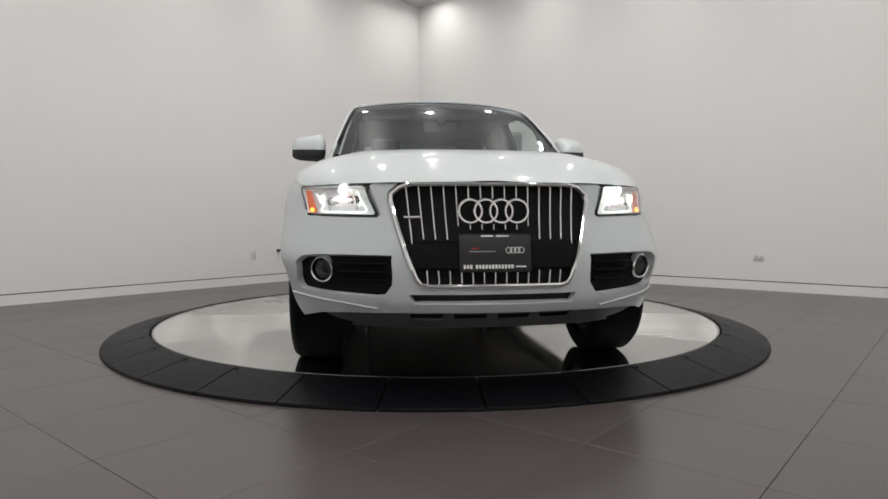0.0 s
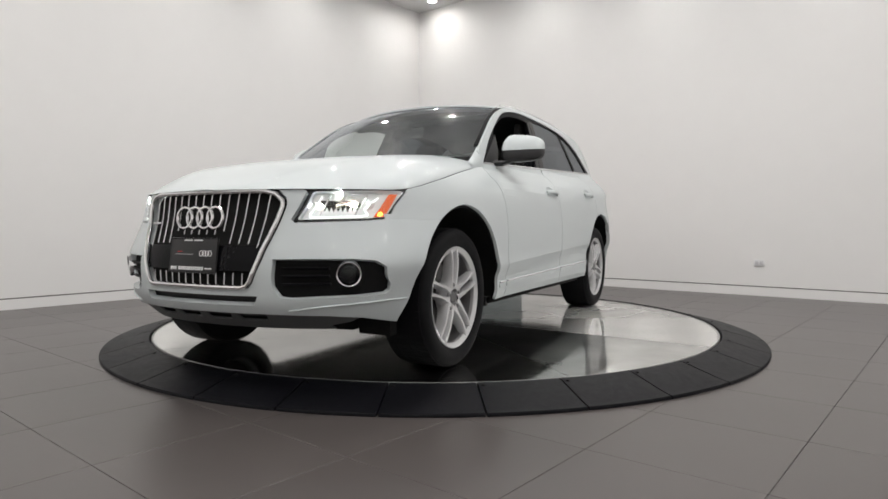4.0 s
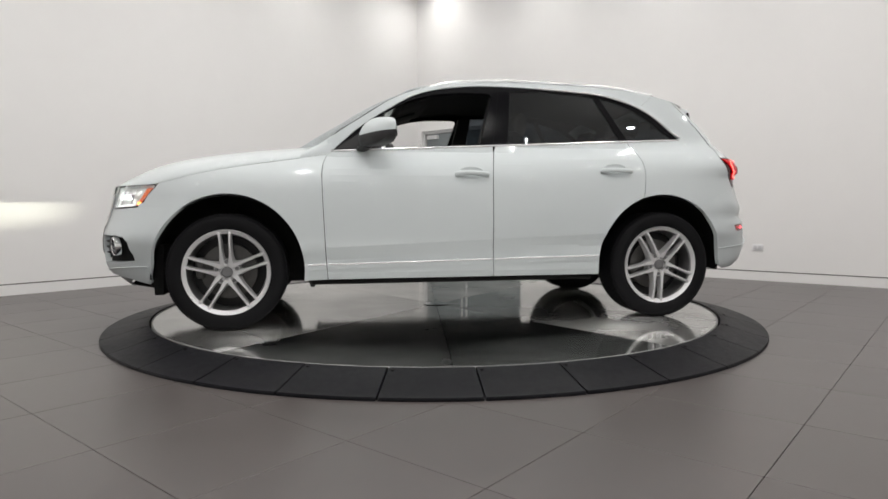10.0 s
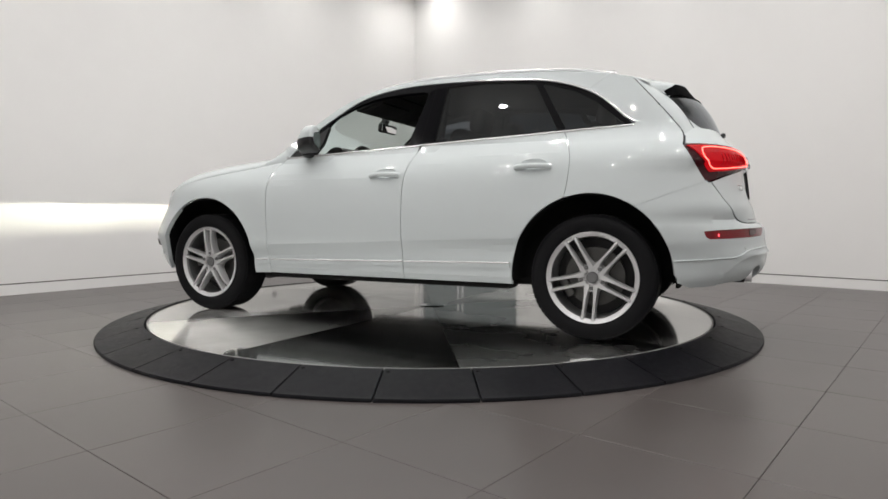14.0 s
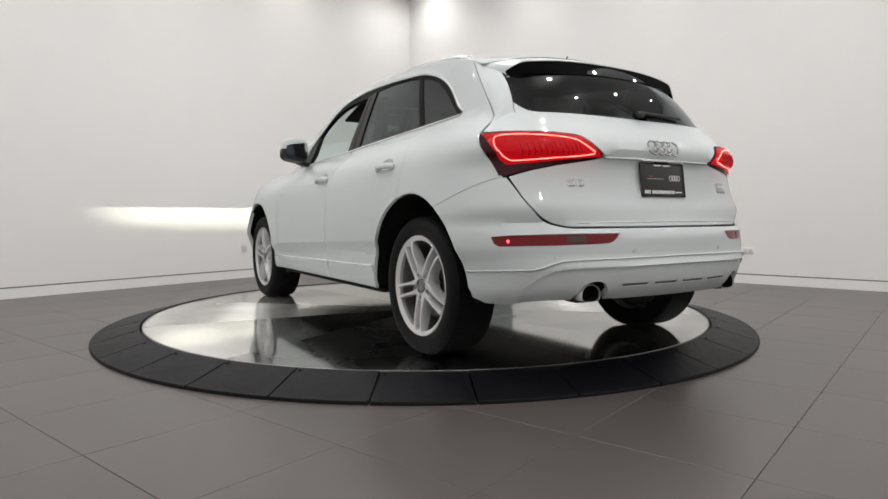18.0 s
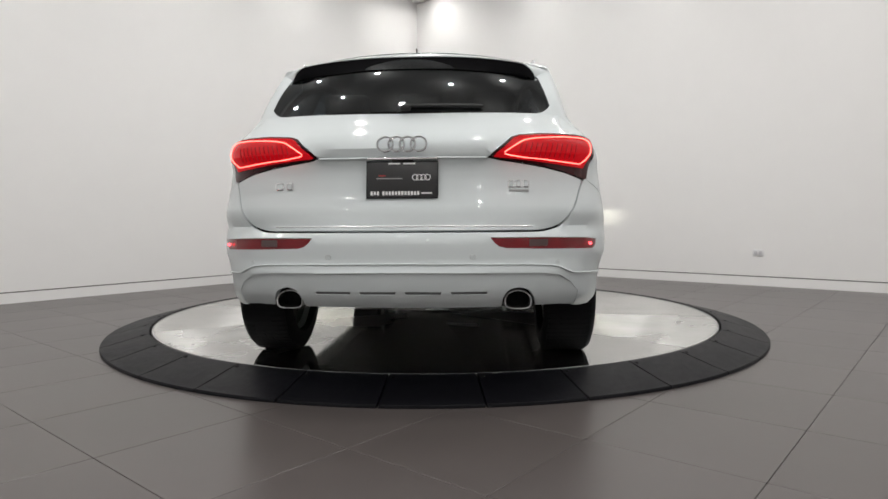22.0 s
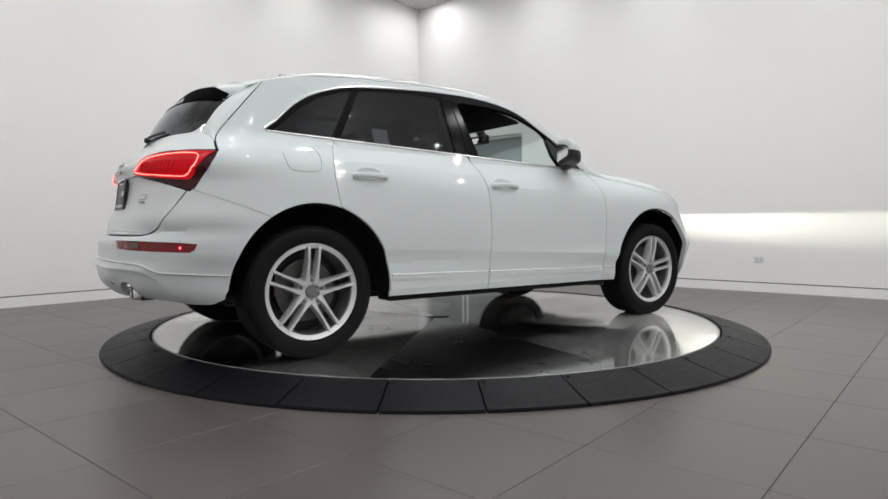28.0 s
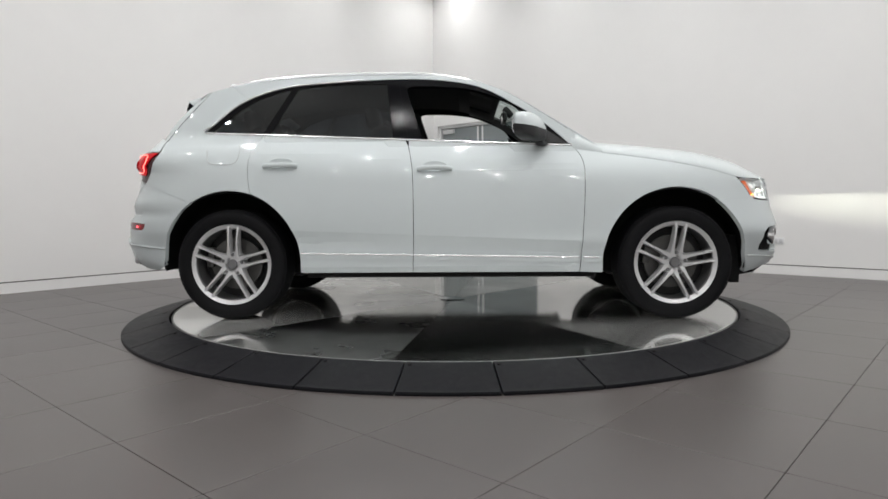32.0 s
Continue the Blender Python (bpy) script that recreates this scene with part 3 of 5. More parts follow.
# ---------------------------------------------------------------- car: side panels
hood_z = curve([.80, 1.0, 1.4, 1.62, 1.80, 1.9], [1.085, 1.052, .985, .938, .893, .88])
roof_z = curve([-1.80, -1.69, -1.50, -1.30, -.92, -.53, -.15, .044, .22, .344, .455, .574, .705, .825, .95],
               [1.385, 1.443, 1.513, 1.552, 1.584, 1.596, 1.592, 1.573, 1.532, 1.484, 1.424, 1.344, 1.258, 1.172, 1.098])
win_top = spl([(.778, 1.112), (.61, 1.262), (.42, 1.390), (.20, 1.506), (-.08, 1.558), (-.42, 1.565), (-.85, 1.543), (-1.12, 1.509), (-1.375, 1.410), (-1.588, 1.226)], 5)
win_bot = [(-1.60, belt(-1.60) + .004), (-1.2, belt(-1.2)), (-.2, belt(-.2)), (.78, belt(.78))]
seam1 = spl([(.786, 1.102), (.830, 1.052), (.847, .970), (.846, .860), (.837, .626), (.826, .412), (.817, .302)], 4)
seam2 = spl([(-.272, belt(-.27)), (-.232, .98), (-.222, .80), (-.222, .55), (-.230, .302)], 4)
seam3 = spl([(-1.205, belt(-1.205)), (-1.250, 1.10), (-1.270, 1.01), (-1.264, .89), (-1.250, .811)], 4)
HANDLES = ((-.088, .952), (-1.062, .979))
hatch_seam = spl([(-1.57, 1.496), (-1.69, 1.36), (-1.808, 1.22), (-1.852, 1.155), (-1.860, 1.115), (-1.858, 1.087)], 4)
ang_f = 123.5                                  # where wing, bumper and arch meet

for nm, fn, sd in SIDES:
    ft = [(x, hood_z(x)) for x in np.linspace(1.80, .80, 14)]
    part("front_wing", sheet(ft + seam1 + arch(FA, 188, 180 - ang_f)[0:] + [(1.75, .7475), (1.915, .7525), (1.87, .82)], fn, gap=.0019), PAINT, car)
    cups = [[(x0 + .078 * math.cos(t), z0 + .020 + .031 * math.sin(t)) for t in np.linspace(0, 2 * math.pi, 25)[:-1]] for x0, z0 in HANDLES]
    fd = [(x, belt(x)) for x in np.linspace(.77, -.262, 8)]
    dr = part("front_door", sheet([(.786, 1.101)] + fd + seam2[1:] + seam1[::-1][:-1], fn, [cups[0]], gap=.0022, rows=(.455, .497, .534, .550, .58)), PAINT, car, sharp=9)
    for seam in (seam1, seam2, seam3):
        tb = bmesh.new()
        tube(tb, [off(fn, -.012)(x, z) for x, z in seam], .007, 6)
        part("door_seal", tb, DARK, car, "black rubber seal behind the panel gap")
    rd = [(x, belt(x)) for x in np.linspace(-.28, -1.195, 8)]
    rr = part("rear_door", sheet(rd + seam3 + arch(RA, 72.6, -8)[1:] + [(-.943, .302)] + seam2[::-1][:-1], fn, [cups[1]], gap=.0022, rows=(.455, .497, .534, .550, .58)), PAINT, car, sharp=9)
    q = [(x, roof_z(x)) for x in np.linspace(-1.44, -1.56, 4)] + hatch_seam + [(-1.900, 1.02), (-1.940, .945), (-1.975, .886), (-1.642, .759)]
    q += arch(RA, 122, 71.6)[0:] + seam3[::-1] + [(x, belt(x)) for x in np.linspace(-1.22, -1.58, 5)] + [(-1.60, belt(-1.6) + .01)] + win_top[::-1][1:7]
    part("quarter_panel", sheet(q, fn, gap=.0007), PAINT, car)
    c = [(x, roof_z(x)) for x in np.linspace(.818, -1.44, 48)] + win_top[::-1][6:] + [(.802, 1.125)]
    part("roof_side_rail", sheet(c, fn, gap=.0005), PAINT, car)
    part("pillar_lining", sheet(c, off(fn, -.024), gap=-.004, depth=0), LINER, car, "dark cloth pillar lining")
    # black window surround with its three openings, sunk a little
    op = spl([(.585, belt(.585) + .012), (.47, 1.340), (.34, 1.424), (.167, 1.487), (-.02, 1.513), (-.235, 1.518)], 4) + [(-.268, 1.511), (-.279, 1.492), (-.172, belt(-.172) + .012)]
    rg = [(-.365, belt(-.365) + .012), (-.412, 1.536), (-.62, 1.540), (-.85, 1.527), (-1.0, 1.506), (-1.165, belt(-1.165) + .012)]
    qg = [(-1.045, 1.501), (-1.13, 1.482), (-1.26, 1.436), (-1.375, 1.366), (-1.475, 1.282), (-1.548, belt(-1.55) + .012), (-1.215, belt(-1.215) + .012)]
    rim = win_top + win_bot
    part("window_surround", sheet(rim, off(fn, -.006), [op, rg, qg], gap=.001, depth=.025, step=.05), SURR, car)
    for pc in ([(-.284, 1.516), (-.326, 1.528), (-.262, belt(-.262) + .010), (-.178, belt(-.178) + .010)], [(-.333, 1.530), (-.404, 1.534), (-.360, belt(-.36) + .010), (-.269, belt(-.269) + .010)]):
        part("pillar_cover", sheet(pc, off(fn, -.003), gap=.001, depth=.006, step=.05), PIANO, car, "gloss black door pillar cover")
    for gname, gp, dd in (("rear_door_glass", rg, rr), ("quarter_glass", qg, None)):
        g = part(gname, sheet(gp, off(fn, -.010), gap=-.004, depth=0, step=.06), TINT, car, "dark tinted privacy glass")
    # bright trim along the window line
    tb = bmesh.new()
    line = [off(fn, .001)(x, z) for x, z in [(x, belt(x) + .001) for x in np.linspace(.79, -1.59, 40)] + [(-1.607, belt(-1.6) + .016)] + win_top[::-1][1:19]]
    tube(tb, line, .0065, 6, squash=(.8, 1))
    part("window_trim", tb, TRIM, car, "chrome window line trim")
    # lower side moulding with a bright blade
    for dn, xa, xb in (("wing", .935, .835), ("front", .815, -.222), ("rear", -.238, -.935)):
        mz = lambda x: .408 - .018 * x
        o = [(xa, mz(xa) - .028), (xa, mz(xa) + .014), (xb, mz(xb) + .014), (xb, mz(xb) - .028)]
        part("side_moulding", sheet(o, off(fn, .007), gap=.002, depth=.009, step=.06), PAINT, car)
        tb = bmesh.new()
        tube(tb, [off(fn, .009)(x, mz(x) + .004) for x in np.linspace(xa - .004 * np.sign(xa - xb), xb, 12)], .0055, 6, squash=(.6, 1))
        part("moulding_blade", tb, TRIM, car, "chrome blade on the side moulding")
    # door handles: recessed cup and bowed grip
    for x0, z0 in HANDLES:
        bm = bmesh.new()
        cr = [[bm.verts.new(off(fn, .0004 - .013 * (1 - r ** 3))(x0 + .0785 * r * math.cos(t), z0 + .020 + .0315 * r * math.sin(t))) for t in np.linspace(0, 2 * math.pi, 33)[:-1]] for r in (1, .93, .85, .7, .5, .25, .01)]
        for p, q in zip(cr, cr[1:]):
            for i in range(32):
                bm.faces.new((p[i], p[(i + 1) % 32], q[(i + 1) % 32], q[i]))
        h = part("door_handle", bm, PAINT, car, "white painted bow handle over a cup")
        tb = bmesh.new()
        tube(tb, [off(fn, .004 + .021 * math.sin(math.pi * k / 12) ** .6)(x0 - .107 + .214 * k / 12, z0) for k in range(13)], .0155, 12, squash=(.7, 1))
        part("grip", tb, PAINT, h)
        if x0 > -.5:
            kh = part("lock", boxm((0, 0, 0), (.010, .004, .012), bevel=.0018), BLACK, h)
            kh.location = off(fn, .0190)(x0 - .088, z0)
    # door mirror
    mo = part("mirror_sail", sheet([(.765, belt(.765) + .012), (.56, belt(.56) + .012), (.50, 1.20), (.47, 1.32)], off(fn, .002), depth=.03, gap=.001), BLACK, car)
    arm = bmesh.new()
    tube(arm, [(.60, sd * .745, 1.118), (.585, sd * .80, 1.120), (.565, sd * .85, 1.135)], .024, 8, squash=(1.6, .8))
    part("mirror_arm", arm, BLACK, mo)

    def shell(u, v):
        """Mirror housing in u (round) and v (inside to outside): flat behind, drawn out to a low nose ahead."""
        e = (1 - abs(2 * v - 1) ** 4) ** .5
        ca, sa = math.cos(u), math.sin(u)
        ahead = (.128 - .045 * v) * abs(ca) ** .85 if ca > 0 else -.048 * abs(ca) ** .3
        zt, zb = 1.312 - .022 * v, 1.120 + .024 * v
        z = (zt + zb) / 2 + (zt - zb) / 2 * (.25 + .75 * e) * math.copysign(abs(sa) ** (.78 if ca > 0 else .5), sa)
        return Vector((.522 - .090 * v + ahead * (.35 + .65 * e), sd * (.795 + .228 * v), z - .045 * max(0, ca) ** 1.6))

    bm = bmesh.new()
    nu, nv = 36, 18
    gr = [[bm.verts.new(shell(2 * math.pi * i / nu, .5 - .5 * math.cos(math.pi * j / nv))) for i in range(nu)] for j in range(nv + 1)]
    for j in range(nv):
        for i in range(nu):
            bm.faces.new((gr[j][i], gr[j][(i + 1) % nu], gr[j + 1][(i + 1) % nu], gr[j + 1][i]))
    bm.faces.new(gr[0][::-1])
    bm.faces.new(gr[-1])
    bmesh.ops.bisect_plane(bm, geom=bm.verts[:] + bm.edges[:] + bm.faces[:], plane_co=(.5, 0, 1.206), plane_no=(.10, 0, 1))
    bmesh.ops.recalc_face_normals(bm, faces=bm.faces)
    for fc in bm.faces:
        c0 = fc.calc_center_median()
        fc.material_index = 1 if c0.z - 1.206 + .10 * (c0.x - .5) < 0 else 0
    part("mirror_housing", bm, [PAINT, BLACK], mo, "white mirror cap over a black base")
    bm = bmesh.new()
    flat_poly(bm, [(.468 - .086 * v, sd * (.803 + .215 * v), z) for v, z in ((.1, 1.145), (.85, 1.175), (.91, 1.19), (.9, 1.235), (.75, 1.25), (.15, 1.272))], .004, (-1, 0, 0))
    part("mirror_glass", bm, CHROME, mo, "mirror glass")
    # sill and wheel arch liners
    part("sill", boxm((0, sd * .79, .284), (1.84, .15, .034), bevel=.014), DARK, car)
    part("bumper_bracket", sheet([(1.668, .738), (1.648, .768), (1.93, .775), (1.93, .735)], off(fn, -.0009), depth=0, gap=0, step=.05), PAINT, car)
    for cx in (FA, RA):
        bm = bmesh.new()
        aa = np.linspace(-6, 186, 44)
        rows = [[bm.verts.new((cx + r * math.cos(radians(a)), sd * min(y, side(cx + r * math.cos(radians(a)), AZ + r * math.sin(radians(a))) - .012), AZ + r * math.sin(radians(a)))) for a in aa] for y, r in ((.925, .452), (.90, .468), (.70, .475), (.55, .475))]
        rows.append([bm.verts.new((cx + .02 * math.cos(radians(a)), sd * .55, AZ + .02 * math.sin(radians(a)))) for a in aa])
        for p, qv in zip(rows, rows[1:]):
            for i in range(len(aa) - 1):
                bm.faces.new((p[i], p[i + 1], qv[i + 1], qv[i]))
        part("arch_liner", bm, DARK, car, "black wheel arch liner")
    part("front_flap", prism([(1.862, .30), (1.83, .52), (1.80, .52), (1.805, .215), (1.857, .215)], sd * .60, sd * .775), DARK, car, "black air flap before the wheel")
    part("rear_flap", prism([(.945, .31), (.925, .252), (.90, .252), (.90, .31)], sd * .66, sd * .84), BLACK, car, "black flap behind the wheel")

# fuel flap on the right quarter
fl = spl([(-1.358, 1.126), (-1.340, 1.105), (-1.335, 1.06), (-1.345, 1.016), (-1.372, .997), (-1.42, .993), (-1.49, .996), (-1.522, 1.010), (-1.535, 1.045), (-1.542, 1.09)], 3)
bm = bmesh.new()
tube(bm, [off(right, .0005)(x, z) for x, z in fl], .0016, 5)
part("fuel_flap_seam", bm, INKG, car, "thin seam of the fuel flap")

# ---------------------------------------------------------------- car: bonnet, roof, glass
hood_c = curve([.70, .95, 1.06, 1.46, 1.86, 2.05, 2.15, 2.21, 2.246], [1.175, 1.158, 1.148, 1.106, 1.038, .969, .929, .903, .884])


def edge_y(x):
    if x < 1.80:
        return side(x, hood_z(x))
    z = .884
    t = 1 - (2.240 - x) / .8
    return max(0, 1 - max(t, 0) ** NF) ** (1 / NF) * (edge_y(1.7999) / max(1e-6, (1 - max(0, 1 - (2.240 - 1.7999) / .8) ** NF) ** (1 / NF)))


def hood_edge(x):
    return hood_z(x) if x < 1.86 else .884


def bonnet(k, v):
    x = 2.238 - 1.44 * (1 - math.cos(v * math.pi / 2))
    ye = edge_y(x) - .002
    ze, zc = hood_edge(x), hood_c(x)
    crease = .006 * math.exp(-((abs(k) - .60) / .10) ** 2) * sstep(0, .5, v)
    return Vector((x, ye * k, ze + max(0, zc - ze) * (1 - abs(k) ** 3.2) ** (1.20 - .58 * sstep(.1, .6, v)) + crease * (1 - k ** 8)))


def gridded(fn, us, vs):
    bm = bmesh.new()
    g = [[bm.verts.new(fn(u, v)) for u in us] for v in vs]
    for a, b in zip(g, g[1:]):
        for i in range(len(us) - 1):
            bm.faces.new((a[i], a[i + 1], b[i + 1], b[i]))
    bmesh.ops.remove_doubles(bm, verts=bm.verts, dist=1e-5)
    bm.normal_update()
    if sum(fc.normal.z * fc.calc_area() for fc in bm.faces) < 0:
        bmesh.ops.reverse_faces(bm, faces=bm.faces)
    return bm


part("bonnet", gridded(bonnet, [math.sin(a) for a in np.linspace(-math.pi / 2, math.pi / 2, 61)], np.linspace(.0, 1, 40)), PAINT, car)
bm = bmesh.new()
tube(bm, [Vector(nose(*ny(y, .876))) + Vector((-.012, 0, .003)) for y in np.linspace(-.60, .60, 40)], .007, 6)
part("bonnet_gap", bm, DARK, car, "dark gap under the bonnet's front edge")


def wedge(w):
    """Edge of the windscreen: x, y, z on the left pillar."""
    x = .80 - .66 * w
    z = roof_z(x) - .004
    return x, side(x, z) - .014, z


def windscreen(k, w):
    x, y, z = wedge(w)
    f = 1 - abs(k) ** 2.2
    bow = .016 * math.sin(math.pi * min(1, max(0, w))) * f
    return Vector((x + (.20 - .075 * w) * f + bow, y * k, z + (.004 + .028 * w - .042 * math.sin(math.pi * min(1, max(0, w)))) * f + bow))


ws = part("windscreen", gridded(windscreen, np.linspace(-1, 1, 33), np.linspace(-.12, 1, 22)), WSGLASS, car, "clear laminated windscreen")
bm = bmesh.new()
for k in (-1, 1):
    st = [[bm.verts.new(windscreen(k * j, w) + Vector((.004, 0, .004 + h))) for j, h in ((.968, -.001), (.98, 0), (.99, .001), (.998, -.003))] for w in np.linspace(.06, 1, 18)]
    for p, q in zip(st, st[1:]):
        for i in range(3):
            bm.faces.new((p[i], p[i + 1], q[i + 1], q[i]) if k > 0 else (p[i + 1], p[i], q[i], q[i + 1]))
tube(bm, [windscreen(k, .97) + Vector((0, 0, -.004)) for k in np.linspace(-.98, .98, 20)], .006, 6)
part("windscreen_seal", bm, SURR, ws, "black windscreen seal")
bm = bmesh.new()
tube(bm, [windscreen(k, .995) + Vector((.004, 0, .003)) for k in np.linspace(-.97, .97, 30)], .009, 8)
part("roof_front_edge", bm, PAINT, car)
for sd in (1, -1):
    def foot(u, v, sd=sd):
        """Painted corner between windscreen, wing and pillar."""
        w = -.24 + .28 * v
        a = windscreen(sd * .992, w) + Vector((.004, 0, .003))
        x = .985 - .195 * v
        b = Vector((x, sd * (side(x, hood_z(x)) + .001), hood_z(x) - .006))
        m = a.lerp(b, u)
        return m + Vector((0, sd * .010, .006)) * math.sin(math.pi * u)
    part("pillar_foot", gridded(foot, np.linspace(0, 1, 7), np.linspace(0, 1, 12)), PAINT, car)
roof_c = curve([-1.80, -1.60, -1.3, -.9, -.4, 0, .16, .30], [1.520, 1.562, 1.594, 1.617, 1.623, 1.602, 1.578, 1.545])


def roof_y(x):
    return side(x, roof_z(x)) - .003


def roof(k, v):
    x = .14 - 1.80 * v
    f = 1 - abs(k) ** 2.2
    return Vector((x + .124 * f * (1 - v) ** 6, roof_y(x) * k, roof_z(x) + max(0, roof_c(x) - roof_z(x)) * f))


part("roof", gridded(roof, np.linspace(-1, 1, 33), np.linspace(0, 1, 30)), PAINT, car)
part("headlining", gridded(lambda k, v: roof(k * .97, v) - Vector((0, 0, .035)), np.linspace(-1, 1, 13), np.linspace(0.02, .98, 12)), LINER, car, "dark headlining")
for nm, fn, sd in SIDES:
    bm = bmesh.new()
    rp = []
    for x in np.linspace(.17, -1.48, 32):
        e = min(1, (.17 - x) / .42, (x + 1.48) / .25)
        rp.append((x, sd * (roof_y(x) - .040), roof_z(x) + .002 + .018 * max(0, e) ** .8))
    tube(bm, rp, .0115, 8, squash=(.9, 1))
    rl = part("roof_rail", bm, TRIM, car, "bright aluminium roof rail")
    for x in (.02, -1.41):
        part("rail_foot", boxm((x, sd * (roof_y(x) - .040), roof_z(x) + .008), (.12, .020, .020), bevel=.009), TRIM, rl)

# ---------------------------------------------------------------- car: front end
G_TOP = .872
bump = [ny(0, .335), ny(.35, .335), ny(.62, .328), nx(2.01, .316), nx(1.868, .286), nx(1.853, .385)]
bump += [nx(x, z) for x, z in arch(FA, 5, 180 - ang_f - .2, 14)]
bump += [nx(1.75, .746), nx(1.90, .7508), ny(.735, .744), ny(.60, .738), ny(.485, .735), ny(.468, .75), ny(.515, .872), ny(.50, .882), ny(.395, .880)]
bump += [ny(.435, .845), ny(.440, .815), ny(.335, .475), ny(.315, .452), ny(.28, .440), ny(0, .440)]
intake = [ny(.425, .578), ny(.60, .580), ny(.74, .580), nx(2.02, .572), nx(1.985, .542), nx(1.955, .470), nx(1.948, .436), nx(1.962, .422), ny(.74, .414), ny(.60, .410), ny(.49, .406), ny(.455, .412), ny(.425, .455)]
low = [ny(-.355, .416), ny(.355, .416), ny(.335, .374), ny(-.335, .374)]
part("front_bumper", sheet(mir(bump), nose, [intake, neg(intake), low], step=.035, depth=.03, gap=.0006), PAINT, car)
lip = [ny(0, .332), ny(.35, .332), ny(.62, .325), nx(2.00, .312), nx(2.02, .28), nx(2.06, .262), ny(.60, .245), ny(0, .245)]
slots = [[ny(y - .078, .322), ny(y + .078, .322), ny(y + .066, .286), ny(y - .066, .286)] for y in (-.28, -.095, .095, .28)]
part("front_skid_plate", sheet(mir(lip), off(nose, -.016), slots, step=.04, depth=.010), SKID, car, "dark grey skid plate under the bumper")
part("undertray", prism([(2.05, .262), (1.85, .225), (1.70, .235), (1.98, .34)], -.56, .56), DARK, car)
part("lower_grille", sheet([ny(-.37, .425), ny(.37, .425), ny(.37, .29), ny(-.37, .29)], off(nose, -.035), depth=0, gap=0), BLACK, car)

# grille: chrome frame, black back, upright bars
gr_half = [ny(0, G_TOP), ny(.34, G_TOP), ny(.385, .862), ny(.422, .832), ny(.424, .808), ny(.325, .482), ny(.308, .460), ny(.28, .452), ny(0, .452)]
gl = mir(gr_half)
grille = part("grille", sheet(gl, off(nose, -.030), gap=-.01, depth=0, step=.05), DARK, car, "black radiator grille")
bm = bmesh.new()
loop = dense(gl, .03)
tube(bm, [off(nose, .006)(a, b) for a, b in loop], .0105, 8, closed=True, squash=(1, .9), up=(1, 0, 0))
part("grille_frame", bm, CHROME, grille, "chrome grille frame")
for i in range(15):
    y = (i - 7) * .0518
    zt, zb = .862, .462
    if abs(y) > .31:
        zb = .482 + (abs(y) - .325) / (.424 - .325) * (.808 - .482) + .02
    segs_z = [(zb, zt)]
    if abs(y) < .20:
        segs_z = [(zb, .515), (.685, .705), (.812, zt)] if abs(y) < .14 else [(zb, .515), (.70, zt)]
    elif abs(y) < .33:
        segs_z = [(zb, .515), (.645, zt)] if zb < .50 else [(max(zb, .645), zt)]
    for za, zc in segs_z:
        if zc - za < .012:
            continue
        bm = bmesh.new()
        pts = [off(nose, -.004)(*ny(y * (1 - .10 * (zt - z) / .4), z)) for z in np.linspace(za, zc, 8)]
        tube(bm, pts, .0030, 6, up=(0, 1, 0))
        part("grille_bar", bm, TRIM, grille, "chrome upright grille bar")


def rings(c, r, sp, t, nrm, material, parent, name="badge_ring"):
    """Four linked rings."""
    n = Vector(nrm).normalized()
    s = Vector((0, 0, 1)).cross(n).normalized()
    up = n.cross(s)
    for k in range(4):
        bm = bmesh.new()
        cc = Vector(c) + s * ((k - 1.5) * sp) + n * (.0006 * (k % 2))
        tube(bm, [cc + s * (r * math.cos(a)) + up * (r * math.sin(a)) for a in np.linspace(0, 2 * math.pi, 33)[:-1]], t, 6, closed=True, up=n)
        part(name, bm, material, parent, "chrome ring of four linked ones")


rings((2.256, 0, .760), .048, .0655, .0072, (1, 0, .10), CHROME, grille)
bm = boxm((0, 0, 0), (.006, .075, .010), Matrix.Rotation(-.17, 4, "Z"), .002)
bmesh.ops.translate(bm, verts=bm.verts, vec=off(nose, .004)(*ny(-.335, .735)))
part("grille_badge", bm, CHROME, grille, "small chrome badge bar")
part("grille_blank", sheet([ny(-.365, .636), ny(.365, .636), ny(.335, .525), ny(-.335, .525)], off(nose, -.002), gap=0, depth=.02), PIANO, grille, "smooth black number plate carrier")


